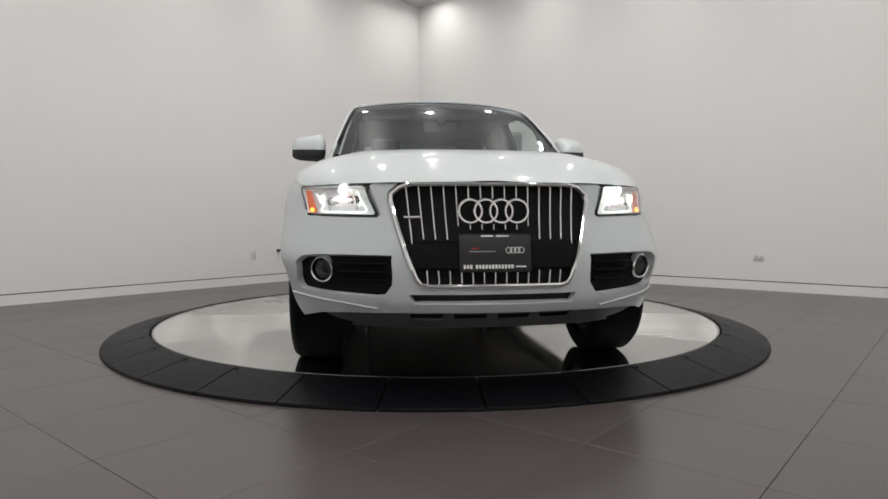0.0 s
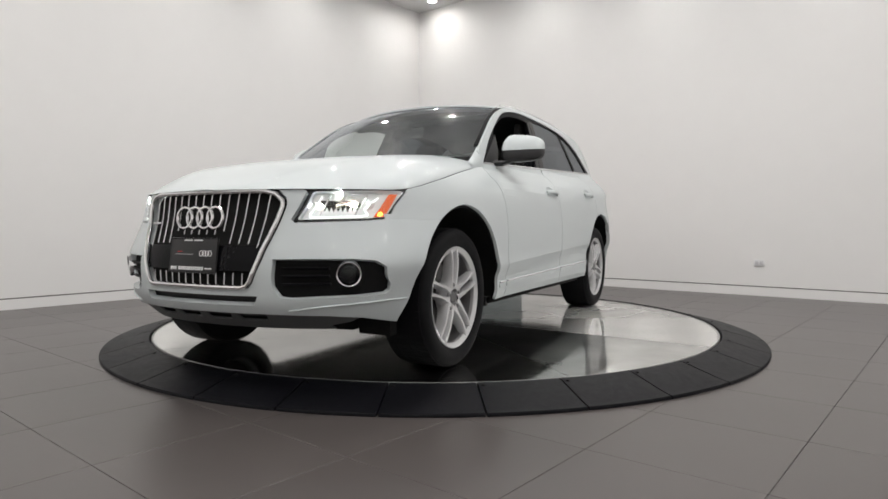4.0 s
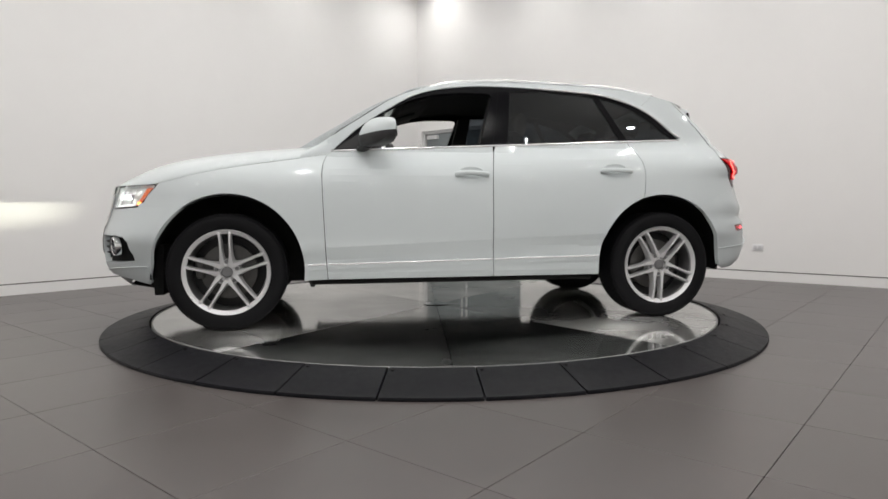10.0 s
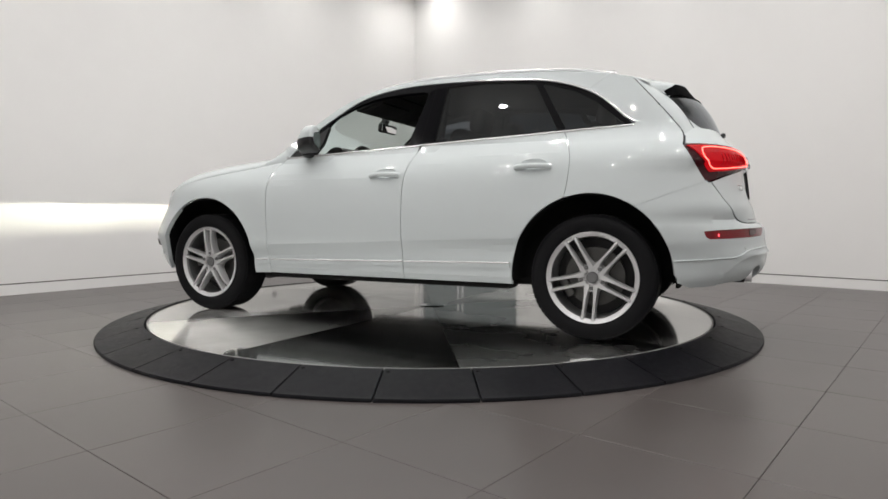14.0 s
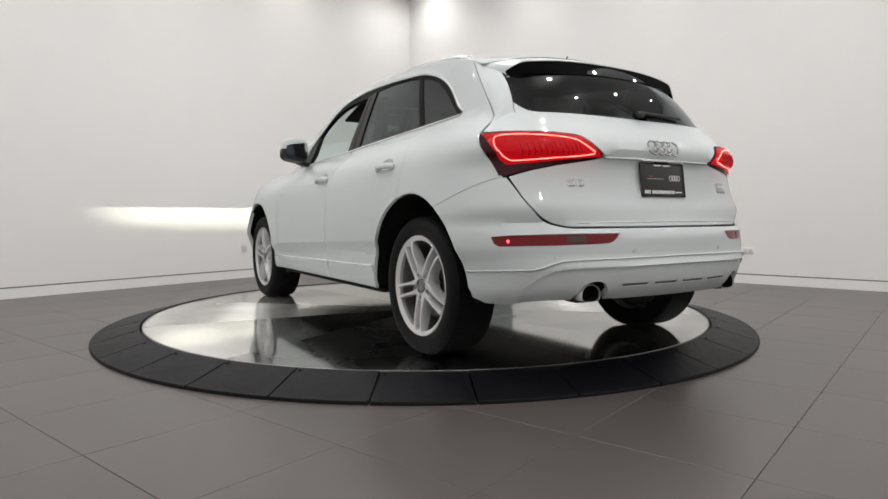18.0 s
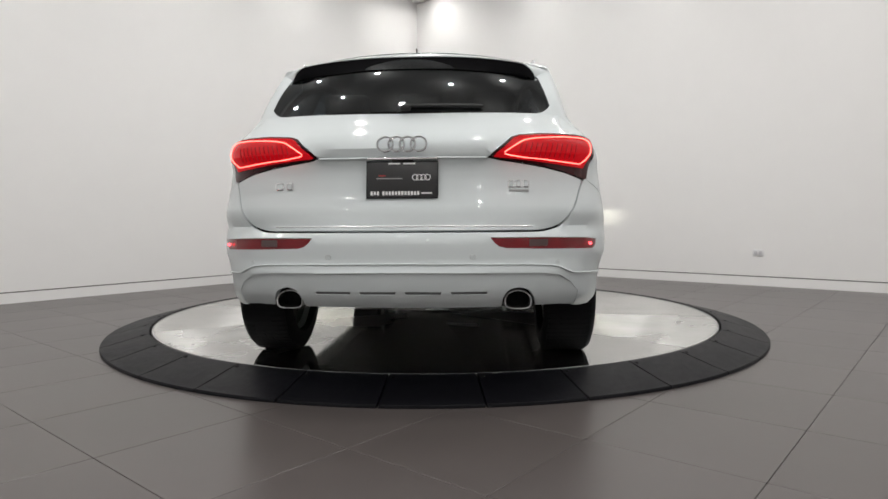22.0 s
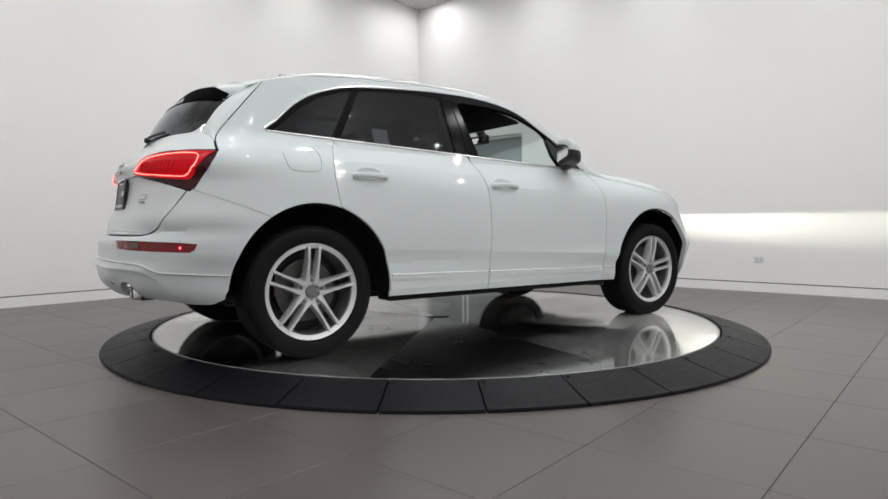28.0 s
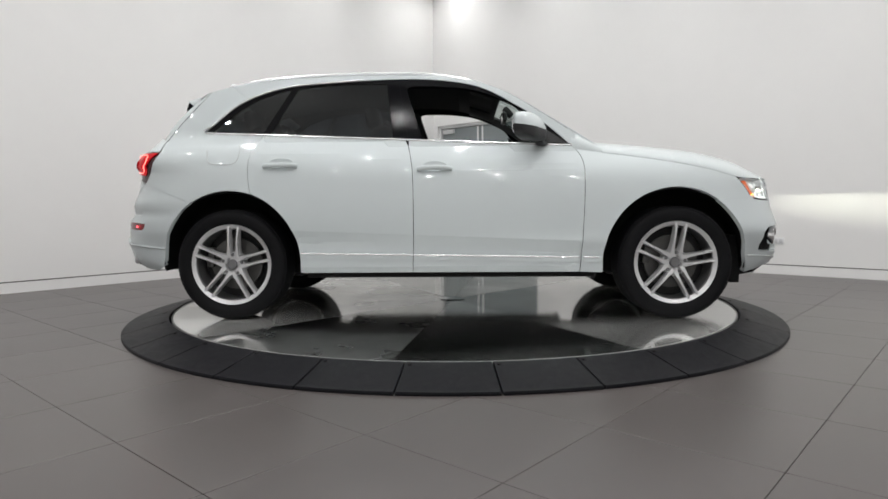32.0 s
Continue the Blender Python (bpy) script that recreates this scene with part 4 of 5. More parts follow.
def dealer_plate(name, c, nrm, rx, sc=1.0):
    """Black show plate; its lettering is drawn as plain bars."""
    ob = part(name, boxm((0, 0, 0), (.305 * sc, .008, .158 * sc), bevel=.003), PLATE, car, "black dealer show plate with pale lettering")
    ob.matrix_local = Matrix.Translation(c) @ Matrix.Rotation(rx, 4, "Z") @ Matrix.Rotation(nrm, 4, "X")
    bars = [(-.055, .005, .11, .004), (-.085, .017, .03, .004), (.105, -.058, .045, .006)]
    bars += [(-.130 + .0135 * i + (.010 if i > 2 else 0), -.058, .0092, .0165 - .002 * (i % 3 == 1)) for i in range(15)]
    for k, (x, z, w, h) in enumerate(bars):
        part("lettering_bar", boxm((x * sc, -.0052, z * sc), (w * sc, .002, h * sc)), (INKR if k == 1 else INKG if k == 0 else INK), ob)
    for x, w in ((-.034, .05), (.030, .052)):
        part("top_bar", boxm((x * sc, -.0052, .069 * sc), (w * sc, .002, .006 * sc)), INK, ob)
    for k in range(4):
        bm = bmesh.new()
        tube(bm, [(.082 * sc + (k - 1.5) * .0175 + .012 * math.cos(a), -.0055, .010 + .012 * math.sin(a)) for a in np.linspace(0, 2 * math.pi, 21)[:-1]], .0018, 5, closed=True, up=(0, 1, 0))
        part("plate_ring", bm, INK, ob)
    bm = bmesh.new()
    pts = [(-.152 * sc, -.004, -.078 * sc), (.152 * sc, -.004, -.078 * sc), (.152 * sc, -.004, .078 * sc), (-.152 * sc, -.004, .078 * sc)]
    tube(bm, pts, .0035, 4, closed=True, up=(0, 1, 0))
    part("plate_frame", bm, GLOSSB, ob)
    return ob


for sd in (1, -1):
    tb = bmesh.new()
    tube(tb, [off(nose, .001)(sd * a, b) for a, b in spl([nx(1.866, .397), nx(1.96, .392), ny(.74, .384), ny(.62, .372), ny(.48, .352)], 4)], .006, 6, squash=(1.1, .8))
    part("bumper_ledge", tb, PAINT, car)
dealer_plate("front_plate", (2.296, 0, .588), radians(-8), math.pi / 2)

for nm, sd in (("left", 1), ("right", -1)):
    T = (lambda p: p) if sd > 0 else neg
    # intake insert with slats, fog lamp and chrome ring
    ins = [ny(.40, .59), ny(.60, .592), nx(1.96, .588), nx(1.90, .50), nx(1.90, .41), ny(.74, .398), ny(.60, .398), ny(.45, .392), ny(.39, .46)]
    ii = part("air_intake", sheet(T(ins), off(nose, -.038), gap=0, depth=0), DARK, car, "black side air intake")
    for z in (.465, .502, .540):
        tb = bmesh.new()
        tube(tb, [off(nose, -.026)(*ny(sd * y, z)) for y in np.linspace(.46, .655, 8)], .010, 6, squash=(1.3, .6))
        part("slat", tb, SURR, ii)
    fc = Vector(off(nose, -.020)(*ny(sd * .728, .512)))
    fnrm = (Vector(off(nose, .014)(*ny(sd * .728, .512))) - fc).normalized()
    q = Vector((0, 1, 0)).rotation_difference((fnrm + Vector((.3, 0, 0))).normalized()).to_matrix().to_4x4()
    fg = part("fog_lamp", lathe([(.0, .006), (.030, .004), (.042, -.002), (.044, -.03)], 28), LENS, ii, "round fog lamp")
    fg.matrix_local = Matrix.Translation(fc + Vector((.006, 0, 0))) @ q
    fr2 = part("fog_ring", lathe([(.046, -.02), (.0485, .012), (.053, .015), (.057, .008), (.058, -.02)], 32, closed=True), CHROME, ii, "chrome fog lamp ring")
    fr2.matrix_local = Matrix.Translation(fc + Vector((.006, 0, 0))) @ q
    fb = part("fog_reflector", lathe([(0, -.035), (.02, -.03), (.036, -.014), (.043, -.004)], 24), GLOSSB, ii)
    fb.matrix_local = Matrix.Translation(fc + Vector((.006, 0, 0))) @ q
    # headlamp: dark housing, bright reflector, lit strip, projector, amber corner, clear cover
    hl = [ny(.492, .743), ny(.60, .746), ny(.735, .750), nx(1.925, .757), nx(1.875, .815), nx(1.815, .878), nx(1.83, .888), nx(1.93, .888), ny(.70, .886), ny(.60, .884), ny(.545, .880), ny(.53, .870), ny(.515, .82), ny(.485, .757)]
    slot = [ny(.562 + .0085 * i, .808 if i % 2 == 0 else .788) for i in range(17)] + [ny(.698, .840), ny(.562, .840)]
    hp = part("headlamp", sheet(T(hl), off(nose, -.045), [T(slot)], gap=-.006, depth=0), REFLECTOR, car, "lit headlamp with clear cover")
    part("headlamp_rim", sheet(T(hl), off(nose, -.004), [T(inset(hl, .0055))], gap=-.001, depth=.010, step=.03), GLOSSB, hp)
    part("lamp_wall", sheet(T(inset(hl, .0045)), off(nose, -.007), [T(inset(hl, .0075))], gap=0, depth=.045, step=.03), REFLECTOR, hp)
    part("reflector", sheet(T(inset(hl, .013)), off(nose, -.030), [T(slot)], gap=0, depth=.006), REFLECTOR, hp, "bright reflector")
    am = [nx(1.965, .764), nx(1.925, .766), nx(1.85, .868), nx(1.885, .868)]
    part("amber_corner", sheet(T(am), off(nose, -.014), gap=0, depth=.01), AMBER, hp, "amber side reflector")
    a1 = part("amber_led", sheet(T([nx(1.950, .769), nx(1.938, .767), nx(1.930, .773), nx(1.929, .782), nx(1.936, .786), nx(1.945, .781)]), off(nose, -.010), gap=0, depth=.004, step=.02), AMBERLED, hp, "glowing amber side light")
    tb = bmesh.new()
    led = spl([nx(1.93, .850), nx(1.985, .80), ny(.74, .772), ny(.66, .766), ny(.555, .762), ny(.535, .772), ny(.55, .80), ny(.575, .852)], 4)
    tube(tb, [off(nose, -.018)(sd * a, b) for a, b in led], .0036, 6)
    part("running_light", tb, WHITELED, hp, "white running light strip")
    px = Vector(off(nose, -.022)(*ny(sd * .63, .864)))
    for yy in (.575, .70):
        tb = bmesh.new()
        tube(tb, [off(nose, -.022)(*ny(sd * (yy + .03 * k), .772 + .09 * k)) for k in np.linspace(0, 1, 6)], .004, 6)
        part("bezel_rib", tb, CHROME, hp, "chrome bezel rib")
    # added glowing discs, seen only from ahead, stand in for the lamp's glare
    bl = part("glare_disc", lathe([(0, .016), (.012, .013), (.022, .004), (.026, -.008)], 24, "x"), GLARE, hp, "added glowing disc deep in a tube for the lamp's glare")
    bl.location = Vector(off(nose, -.030)(*ny(sd * .728, .822))) + Vector((-.026, 0, 0))
    br = part("glare_disc_ring", lathe([(.026, -.005), (.027, .030), (.030, .032), (.033, -.02)], 24, "x", True), REFLECTOR, hp)
    br.location = bl.location
    sl = part("inner_glare_disc", lathe([(0, .010), (.010, .008), (.017, .004), (.021, -.006)], 24, "x"), GLARE, hp, "added glowing disc deep in a tube for the lamp's glare")
    sl.location = Vector(off(nose, -.030)(*ny(sd * .542, .806))) + Vector((-.022, 0, 0))
    st = part("inner_disc_tube", lathe([(.021, -.005), (.022, .026), (.025, .028), (.027, -.02)], 24, "x", True), REFLECTOR, hp)
    st.location = sl.location
    # the projector carries the same added glow
    pj = part("projector", lathe([(0, .012), (.012, .010), (.021, .005), (.026, -.006)], 28, "x"), GLARE, hp, "projector lens with a glow added for glare")
    pj.location = px + Vector((-.026, 0, 0))
    pr = part("projector_ring", lathe([(.026, -.005), (.027, .030), (.030, .032), (.031, -.02)], 28, "x", True), REFLECTOR, hp)
    pr.location = pj.location
    # low beam: a lit arc at the back of a flat tunnel, whose roof makes the cut-off
    bm = bmesh.new()
    y0, x0, x1, zt = sd * .63, 1.938, 1.992, .8185
    for c, s in (((x0 / 2 + x1 / 2, y0, zt + .0025), (x1 - x0, .126, .005)), ((x0 / 2 + x1 / 2, y0, zt - .0245), (x1 - x0, .126, .005)), ((x1 - .002, y0, zt + .0020), (.004, .126, .005)), ((x0 + .0055, y0, zt - .0114), (.005, .126, .020)),
                 ((x0 / 2 + x1 / 2, y0 - .0615, zt - .011), (x1 - x0, .003, .022)), ((x0 / 2 + x1 / 2, y0 + .0615, zt - .011), (x1 - x0, .003, .022)),
                 ((x0 - .003, y0, zt - .011), (.004, .126, .032))):
        box(bm, c, s)
    part("beam_tunnel", bm, DARK, hp, "dark beam cut-off shield", smooth=False)
    bm = bmesh.new()
    bm.faces.new([bm.verts.new(v) for v in ((x0, y0 - .012, zt - .0009), (x0, y0 + .012, zt - .0009), (x0, y0 + .012, zt - .0001), (x0, y0 - .012, zt - .0001))])
    part("lit_arc", bm, BEAM, hp, "brilliant white light arc", smooth=False)
    part("headlamp_cover", sheet(T(hl), off(nose, .0), gap=.002, depth=0), LENS, hp, "clear headlamp cover").visible_shadow = False

# ---------------------------------------------------------------- car: rear end
rb = [ty(0, .658)] + spl([ty(.50, .658), ty(.60, .661), ty(.68, .688), ty(.735, .75), ty(.765, .82), ty(.79, .883)], 5) + [tx(-1.80, .818), tx(-1.648, .7600)]
rb += [tx(x, z) for x, z in arch(RA, 122.3, 172, 18)] + [tx(-1.836, .388), tx(-1.848, .345), tx(-1.90, .318), tx(-1.98, .320), tx(-2.04, .328), ty(.744, .333), ty(.752, .360), ty(.757, .395), ty(.715, .444), ty(.665, .474), ty(.60, .485), ty(.50, .489), ty(.25, .492), ty(0, .494)]
rf = [ty(.372, .638), ty(.60, .637), tx(-2.05, .630), tx(-1.973, .622), tx(-1.985, .592), tx(-2.006, .579), ty(.60, .587), ty(.435, .592), ty(.408, .599), ty(.388, .615)]
part("rear_bumper", sheet(mir(rb), tail, [rf, neg(rf)], step=.026, depth=.03, gap=.0007), PAINT, car)
df = [ty(0, .492), ty(.25, .490), ty(.50, .487), ty(.60, .483), ty(.663, .472), ty(.713, .443), ty(.755, .394), ty(.750, .362), ty(.740, .339), ty(.69, .340), ty(.572, .343)] + spl([ty(.566, .380), ty(.542, .416), ty(.492, .432), ty(.444, .418), ty(.418, .382)], 5) + [ty(.412, .343), ty(0, .340)]
slots = [[ty(y - .078, .411), ty(y + .078, .411), ty(y + .072, .397), ty(y - .072, .397)] for y in (-.285, -.095, .095, .285)]


def sunk(s, z):
    """The tail's skin, sinking behind the bumper towards the middle."""
    p = tail(s, z)
    return off(tail, -.0014 - .008 * (1 - sstep(.66, .745, abs(p.y))))(s, z)


part("rear_diffuser", sheet(mir(df), sunk, slots, step=.035, depth=.03, gap=-.006), PAINT, car, "white rear diffuser panel with dark slots")
part("diffuser_back", sheet(mir([ty(0, .42), ty(.385, .42), ty(.385, .38), ty(0, .38)]), off(tail, -.014), depth=0, gap=0), SKID, car)
part("rear_valance", prism([(-2.13, .352), (-1.85, .33), (-1.80, .30), (-1.82, .40), (-2.11, .42)], -.55, .55), DARK, car)


def dshape(bm):
    """Presses a round tube into an arch with a nearly flat lower side."""
    for v in bm.verts:
        h = math.hypot(v.co.y, v.co.z)
        if h > 1e-6:
            c, d = v.co.y / h, v.co.z / h
            v.co.y = h * math.copysign(abs(c) ** (1 if d > 0 else .55), c)
            v.co.z = h * (.78 * d if d > 0 else -.62 * abs(d) ** .6)
    return bm


for nm, sd in (("left", 1), ("right", -1)):
    T = (lambda p: p) if sd > 0 else neg
    # ledge that runs from the arch over the diffuser
    tb = bmesh.new()
    tube(tb, [off(tail, .002)(sd * a, b) for a, b in spl([tx(-1.828, .463), tx(-1.95, .470), tx(-2.05, .477), ty(.735, .481), ty(.70, .494), ty(.65, .513), ty(.57, .521), ty(.37, .526), ty(0, .529)], 4)], .0045, 6, squash=(1.2, .8))
    part("bumper_ledge", tb, PAINT, car)
    rr = part("rear_reflector", sheet(T(rf), off(tail, -.004), gap=.001, depth=.01), REDDIM, car, "red rear bumper reflector and fog lamp")
    wl = [ty(.535, .628), ty(.615, .628), ty(.615, .600), ty(.535, .600)]
    part("reverse_lamp", sheet(T(wl), off(tail, -.001), gap=0, depth=.004), REVL, rr, "grey reversing lamp window")
    dd = part("marker_led", lathe([(0, .004), (.005, .003), (.007, -.002)], 12, "x"), REDDOT, rr, "glowing red marker light")
    dd.location = off(tail, .006)(sd * tx(-2.042, .603)[0], .603)
    # exhaust
    ex = part("exhaust_tip", dshape(lathe([(.0510, -2.10), (.0515, -2.212), (.0530, -2.2165), (.0555, -2.2165), (.0570, -2.212), (.0570, -2.10)], 40, "x", True)), TRIM, car, "polished exhaust tip with a flat lower edge")
    ex.location = (0, sd * .489, .369)
    part("exhaust_inner", dshape(lathe([(0, -2.14), (.0500, -2.14), (.0512, -2.210)], 40, "x")), DARK, ex)
    eb = part("exhaust_recess", dshape(lathe([(.058, -2.10), (.070, -2.180), (.074, -2.176), (.074, -2.12)], 40, "x", True)), BLACK, car)
    eb.location = (0, sd * .491, .374)
    # tail lamp
    tl = [ty(.372, .977), ty(.40, 1.0), ty(.47, 1.058), ty(.50, 1.070), ty(.60, 1.078), ty(.70, 1.080), tx(-1.95, 1.082), tx(-1.862, 1.083), tx(-1.862, 1.070), tx(-1.897, 1.02), tx(-1.937, .945), tx(-1.972, .890), ty(.790, .889), ty(.70, .918), ty(.60, .940), ty(.50, .956), ty(.42, .968)]
    lens = [ty(.390, .981), ty(.472, 1.055), ty(.50, 1.066), ty(.60, 1.074), ty(.70, 1.076), tx(-1.95, 1.078), tx(-1.880, 1.076), tx(-1.908, 1.058), tx(-1.945, 1.020), tx(-1.970, .962), tx(-1.990, .936), ty(.70, .943), ty(.60, .956), ty(.50, .968)]
    tp = part("tail_lamp", sheet(T(tl), off(tail, -.001), gap=.001, depth=.03, step=.03), REDDARK, car, "lit red tail lamp with a dark lower edge")
    part("red_lens", sheet(T(lens), off(tail, .006), gap=0, depth=.006, step=.03), RED, tp, "glossy red lens")
    tb = bmesh.new()
    led = spl([ty(.768, 1.066), ty(.70, 1.064), ty(.60, 1.057), ty(.53, 1.047), ty(.492, 1.031), ty(.434, .995)], 4) + spl([ty(.436, .989), ty(.50, .983), ty(.60, .971), ty(.70, .960), ty(.762, .955)], 3) + spl([tx(-2.004, .957), tx(-1.990, .972), tx(-1.972, 1.005), tx(-1.955, 1.038), tx(-1.952, 1.058), tx(-1.975, 1.065)], 3)
    tube(tb, [off(tail, .0078)(sd * a, b) for a, b in led], .0024, 6, closed=True)
    part("tail_light_strip", tb, REDLED, tp, "glowing red light strip")
    for i in range(12):
        y, lo = .51 + .022 * i, .990 - .0013 * i
        tb = bmesh.new()
        tube(tb, [off(tail, .0062)(*ty(sd * (y - .014 * k), 1.034 + (lo - 1.034) * k)) for k in np.linspace(0, 1, 5)], .0030, 5, squash=(1, .5))
        part("lens_rib", tb, REDRIB, tp)

    part("bumper_bracket", sheet(T([tx(-1.650, .746), tx(-1.632, .780), tx(-1.80, .838), ty(.805, .895), ty(.79, .862), tx(-1.80, .798)]), off(tail, -.0025), depth=0, gap=0, step=.05), PAINT, car)
    for y in (.30, .655):
        ps = part("parking_sensor", lathe([(0, .0016), (.0095, .0014), (.0105, -.002)], 16, "x"), PAINT, car, "white painted parking sensor")
        ps.matrix_local = Matrix.Translation(off(tail, .0003)(*ty(sd * y, .556 if y < .5 else .528))) @ Matrix.Rotation(math.pi - math.copysign(.1 + (y > .5) * .35, sd), 4, "Z")
        tb = bmesh.new()
        tube(tb, [(.0, .0112 * math.cos(a), .0112 * math.sin(a)) for a in np.linspace(0, 2 * math.pi, 17)[:-1]], .0009, 4, closed=True, up=(1, 0, 0))
        part("sensor_gap", tb, INKG, ps)

# hatch below the glass
hb = [ty(0, .665)] + spl([ty(.50, .665), ty(.598, .667), ty(.676, .694), ty(.731, .754), ty(.761, .823), ty(.783, .885)], 5) + [ty(.70, .913), ty(.60, .935), ty(.50, .951), ty(.42, .963), ty(.365, .974), ty(.40, 1.006), ty(.465, 1.064), ty(.50, 1.076), ty(.60, 1.084), ty(.70, 1.086), tx(-1.95, 1.088), tx(-1.870, 1.088), tx(-1.868, 1.13), tx(-1.867, 1.16), tx(-1.905, 1.187), ty(.60, 1.188), ty(0, 1.188)]
hatch = part("tailgate", sheet(mir(hb), tail, step=.035, depth=.02), PAINT, car)
tb = bmesh.new()
tube(tb, [off(tail, .004)(*ty(y, .683)) for y in np.linspace(-.55, .55, 30)], .0035, 6, squash=(.8, 1))
part("tailgate_strip", tb, TRIM, hatch, "chrome strip along the tailgate's lower edge")
tb = bmesh.new()
tube(tb, [off(tail, .004)(*ty(y, .975 + .004 * (1 - abs(y) / .36))) for y in np.linspace(-.36, .36, 24)], .008, 6, squash=(1.2, .7))
part("tailgate_crease", tb, PAINT, hatch)
part("plate_lamp_bar", boxm((-2.176, 0, .972), (.030, .30, .012), bevel=.004), CHROME, hatch, "chrome plate lamp bar")
part("tailgate_button", boxm((-2.172, 0, .963), (.034, .09, .016), bevel=.004), DARK, hatch)
rings((-2.192, 0, 1.032), .0335, .0475, .0052, (-1, 0, .35), CHROME, hatch)
dealer_plate("rear_plate", (-2.190, 0, .881), radians(-7), -math.pi / 2)
for y, z, w, h, r in ((.545, .858, .036, .030, .5), (.498, .858, .026, .028, .25), (-.462, .862, .022, .028, .3), (-.494, .862, .022, .028, .5), (-.526, .862, .022, .028, .2)):
    bm = bmesh.new()
    cc = [ty(y + w / 2 * math.copysign(abs(math.cos(a)) ** r, math.cos(a)), z + h / 2 * math.copysign(abs(math.sin(a)) ** r, math.sin(a))) for a in np.linspace(0, 2 * math.pi, 25)[:-1]]
    tube(bm, [off(tail, .002)(*p) for p in cc], .0026, 5, closed=True, up=(-1, 0, 0))
    part("tailgate_badge", bm, CHROME, hatch, "small chrome badge shape")
b = part("tailgate_badge", boxm((0, 0, 0), (.004, .085, .010), bevel=.001), INKG, hatch, "dark badge bar")
b.matrix_local = Matrix.Translation(off(tail, .002)(*ty(-.495, .833))) @ Matrix.Rotation(.13, 4, "Z")


# rear window, its painted frame and the roof spoiler
def rear_glass(k, w):
    """w 0 at the lower edge, 1 under the spoiler."""
    y = .668 - .075 * w
    bow = .022 * math.sin(math.pi * min(1, max(0, w)))
    x = -1.898 + .235 * w - (.142 + .03 * w) * (1 - abs(k) ** 2.4) - bow
    z = 1.190 + .262 * w + (.006 + .03 * w) * (1 - abs(k) ** 2) + bow * .6
    return Vector((x, y * k, z))


rgl = part("rear_window", gridded(rear_glass, np.linspace(-1, 1, 33), np.linspace(0, .95, 14)), TINT, car, "dark tinted rear window")
bm = gridded(lambda k, w: rear_glass(k, w) + Vector((.03, 0, -.02)), np.linspace(-.9, .9, 17), np.linspace(-.05, .03, 3))
part("rear_window_seal", bm, GLOSSB, rgl)
for sd in (1, -1):
    def corner(u, v, sd=sd):
        """Painted fillet that rounds the lower corner of the glass."""
        k = .86 + .14 * u
        return rear_glass(sd * k, -.01 + v * (.01 + .16 * u ** 2.2)) + Vector((-.004, 0, .0015))
    part("tailgate_corner", gridded(corner, np.linspace(0, 1, 12), np.linspace(0, 1, 6)), PAINT, hatch)
for nm, fn, sd in SIDES:
    us, vs = np.linspace(0, 1, 7), np.linspace(0, 1, 15)
    hs = hatch_seam[:15]

    def pil(u, v, sd=sd, hs=hs, fn=fn):
        a = Vector(fn(*hs[min(14, int(round((1 - v) * 14)))])) + Vector((-.005, 0, 0))
        b = rear_glass(sd * 1.0, -.02 + 1.02 * v)
        m = a.lerp(b, u)
        bul = .014 * math.sin(math.pi * u) * sstep(-.1, .35, v)
        return m + Vector((-bul * .8, sd * bul, 0))
    part("tailgate_pillar", gridded(pil, us, vs), PAINT, hatch)


def spoiler(k, v):
    """v 0 on the roof, 1 at the tip, then back under it to 2."""
    tipx = -1.845 + .075 * abs(k) ** 3 + .05 * max(0, (abs(k) - .9) / .1) ** 2
    zr = roof(max(-1, min(1, k)), .999).z
    vv = min(v, 1)
    y = k * (roof_y(-1.655) * (1 - vv) + .606 * vv)
    zt = 1.486 - .038 * abs(k) ** 2.4 - .042 * max(0, (abs(k) - .86) / .14) ** 2
    if v <= 1:
        return Vector((-1.645 + (tipx + 1.645) * v, y, zr + (zt - zr) * v ** 1.15))
    u = v - 1
    g = rear_glass(k * .985, .70) + Vector((-.006, 0, 0))
    return Vector((tipx + .003, y, zt - .002)).lerp(g, u) + Vector((-.014, 0, -.022)) * math.sin(math.pi * u)


part("roof_spoiler", gridded(spoiler, np.linspace(-1, 1, 49), [0, .2, .4, .6, .8, .93, 1, 1.0001]), PAINT, hatch, "white roof spoiler")
under = [1.0002, 1.1, 1.25, 1.4, 1.6, 1.8, 2]
part("spoiler_underside", gridded(spoiler, np.linspace(-.985, .985, 47), under), UNDER, hatch, "black spoiler underside")
for sd in (1, -1):
    part("spoiler_cheek", gridded(spoiler, [sd * k for k in np.linspace(.9851, 1, 4)], under), PAINT, hatch, "white side cheek of the spoiler")
part("brake_light", boxm((-1.832, 0, 1.468), (.012, .22, .010), bevel=.003), REDDIM, hatch, "red high brake light")
bm = bmesh.new()
tube(bm, [rear_glass(k, .055) + Vector((-.012, 0, .006)) for k in np.linspace(.0, -.52, 12)], .0065, 6, squash=(1, 1.3))
wp = part("rear_wiper", bm, BLACK, hatch, "black rear wiper")
part("wiper_pivot", boxm(rear_glass(0, .03) + Vector((-.012, 0, .004)), (.03, .045, .03), bevel=.01), BLACK, wp)
bm = bmesh.new()
tube(bm, [(-1.50, 0, 1.56), (-1.51, 0, 1.585), (-1.53, 0, 1.605)], .004, 6)
part("roof_aerial", bm, BLACK, car, "short black roof aerial")


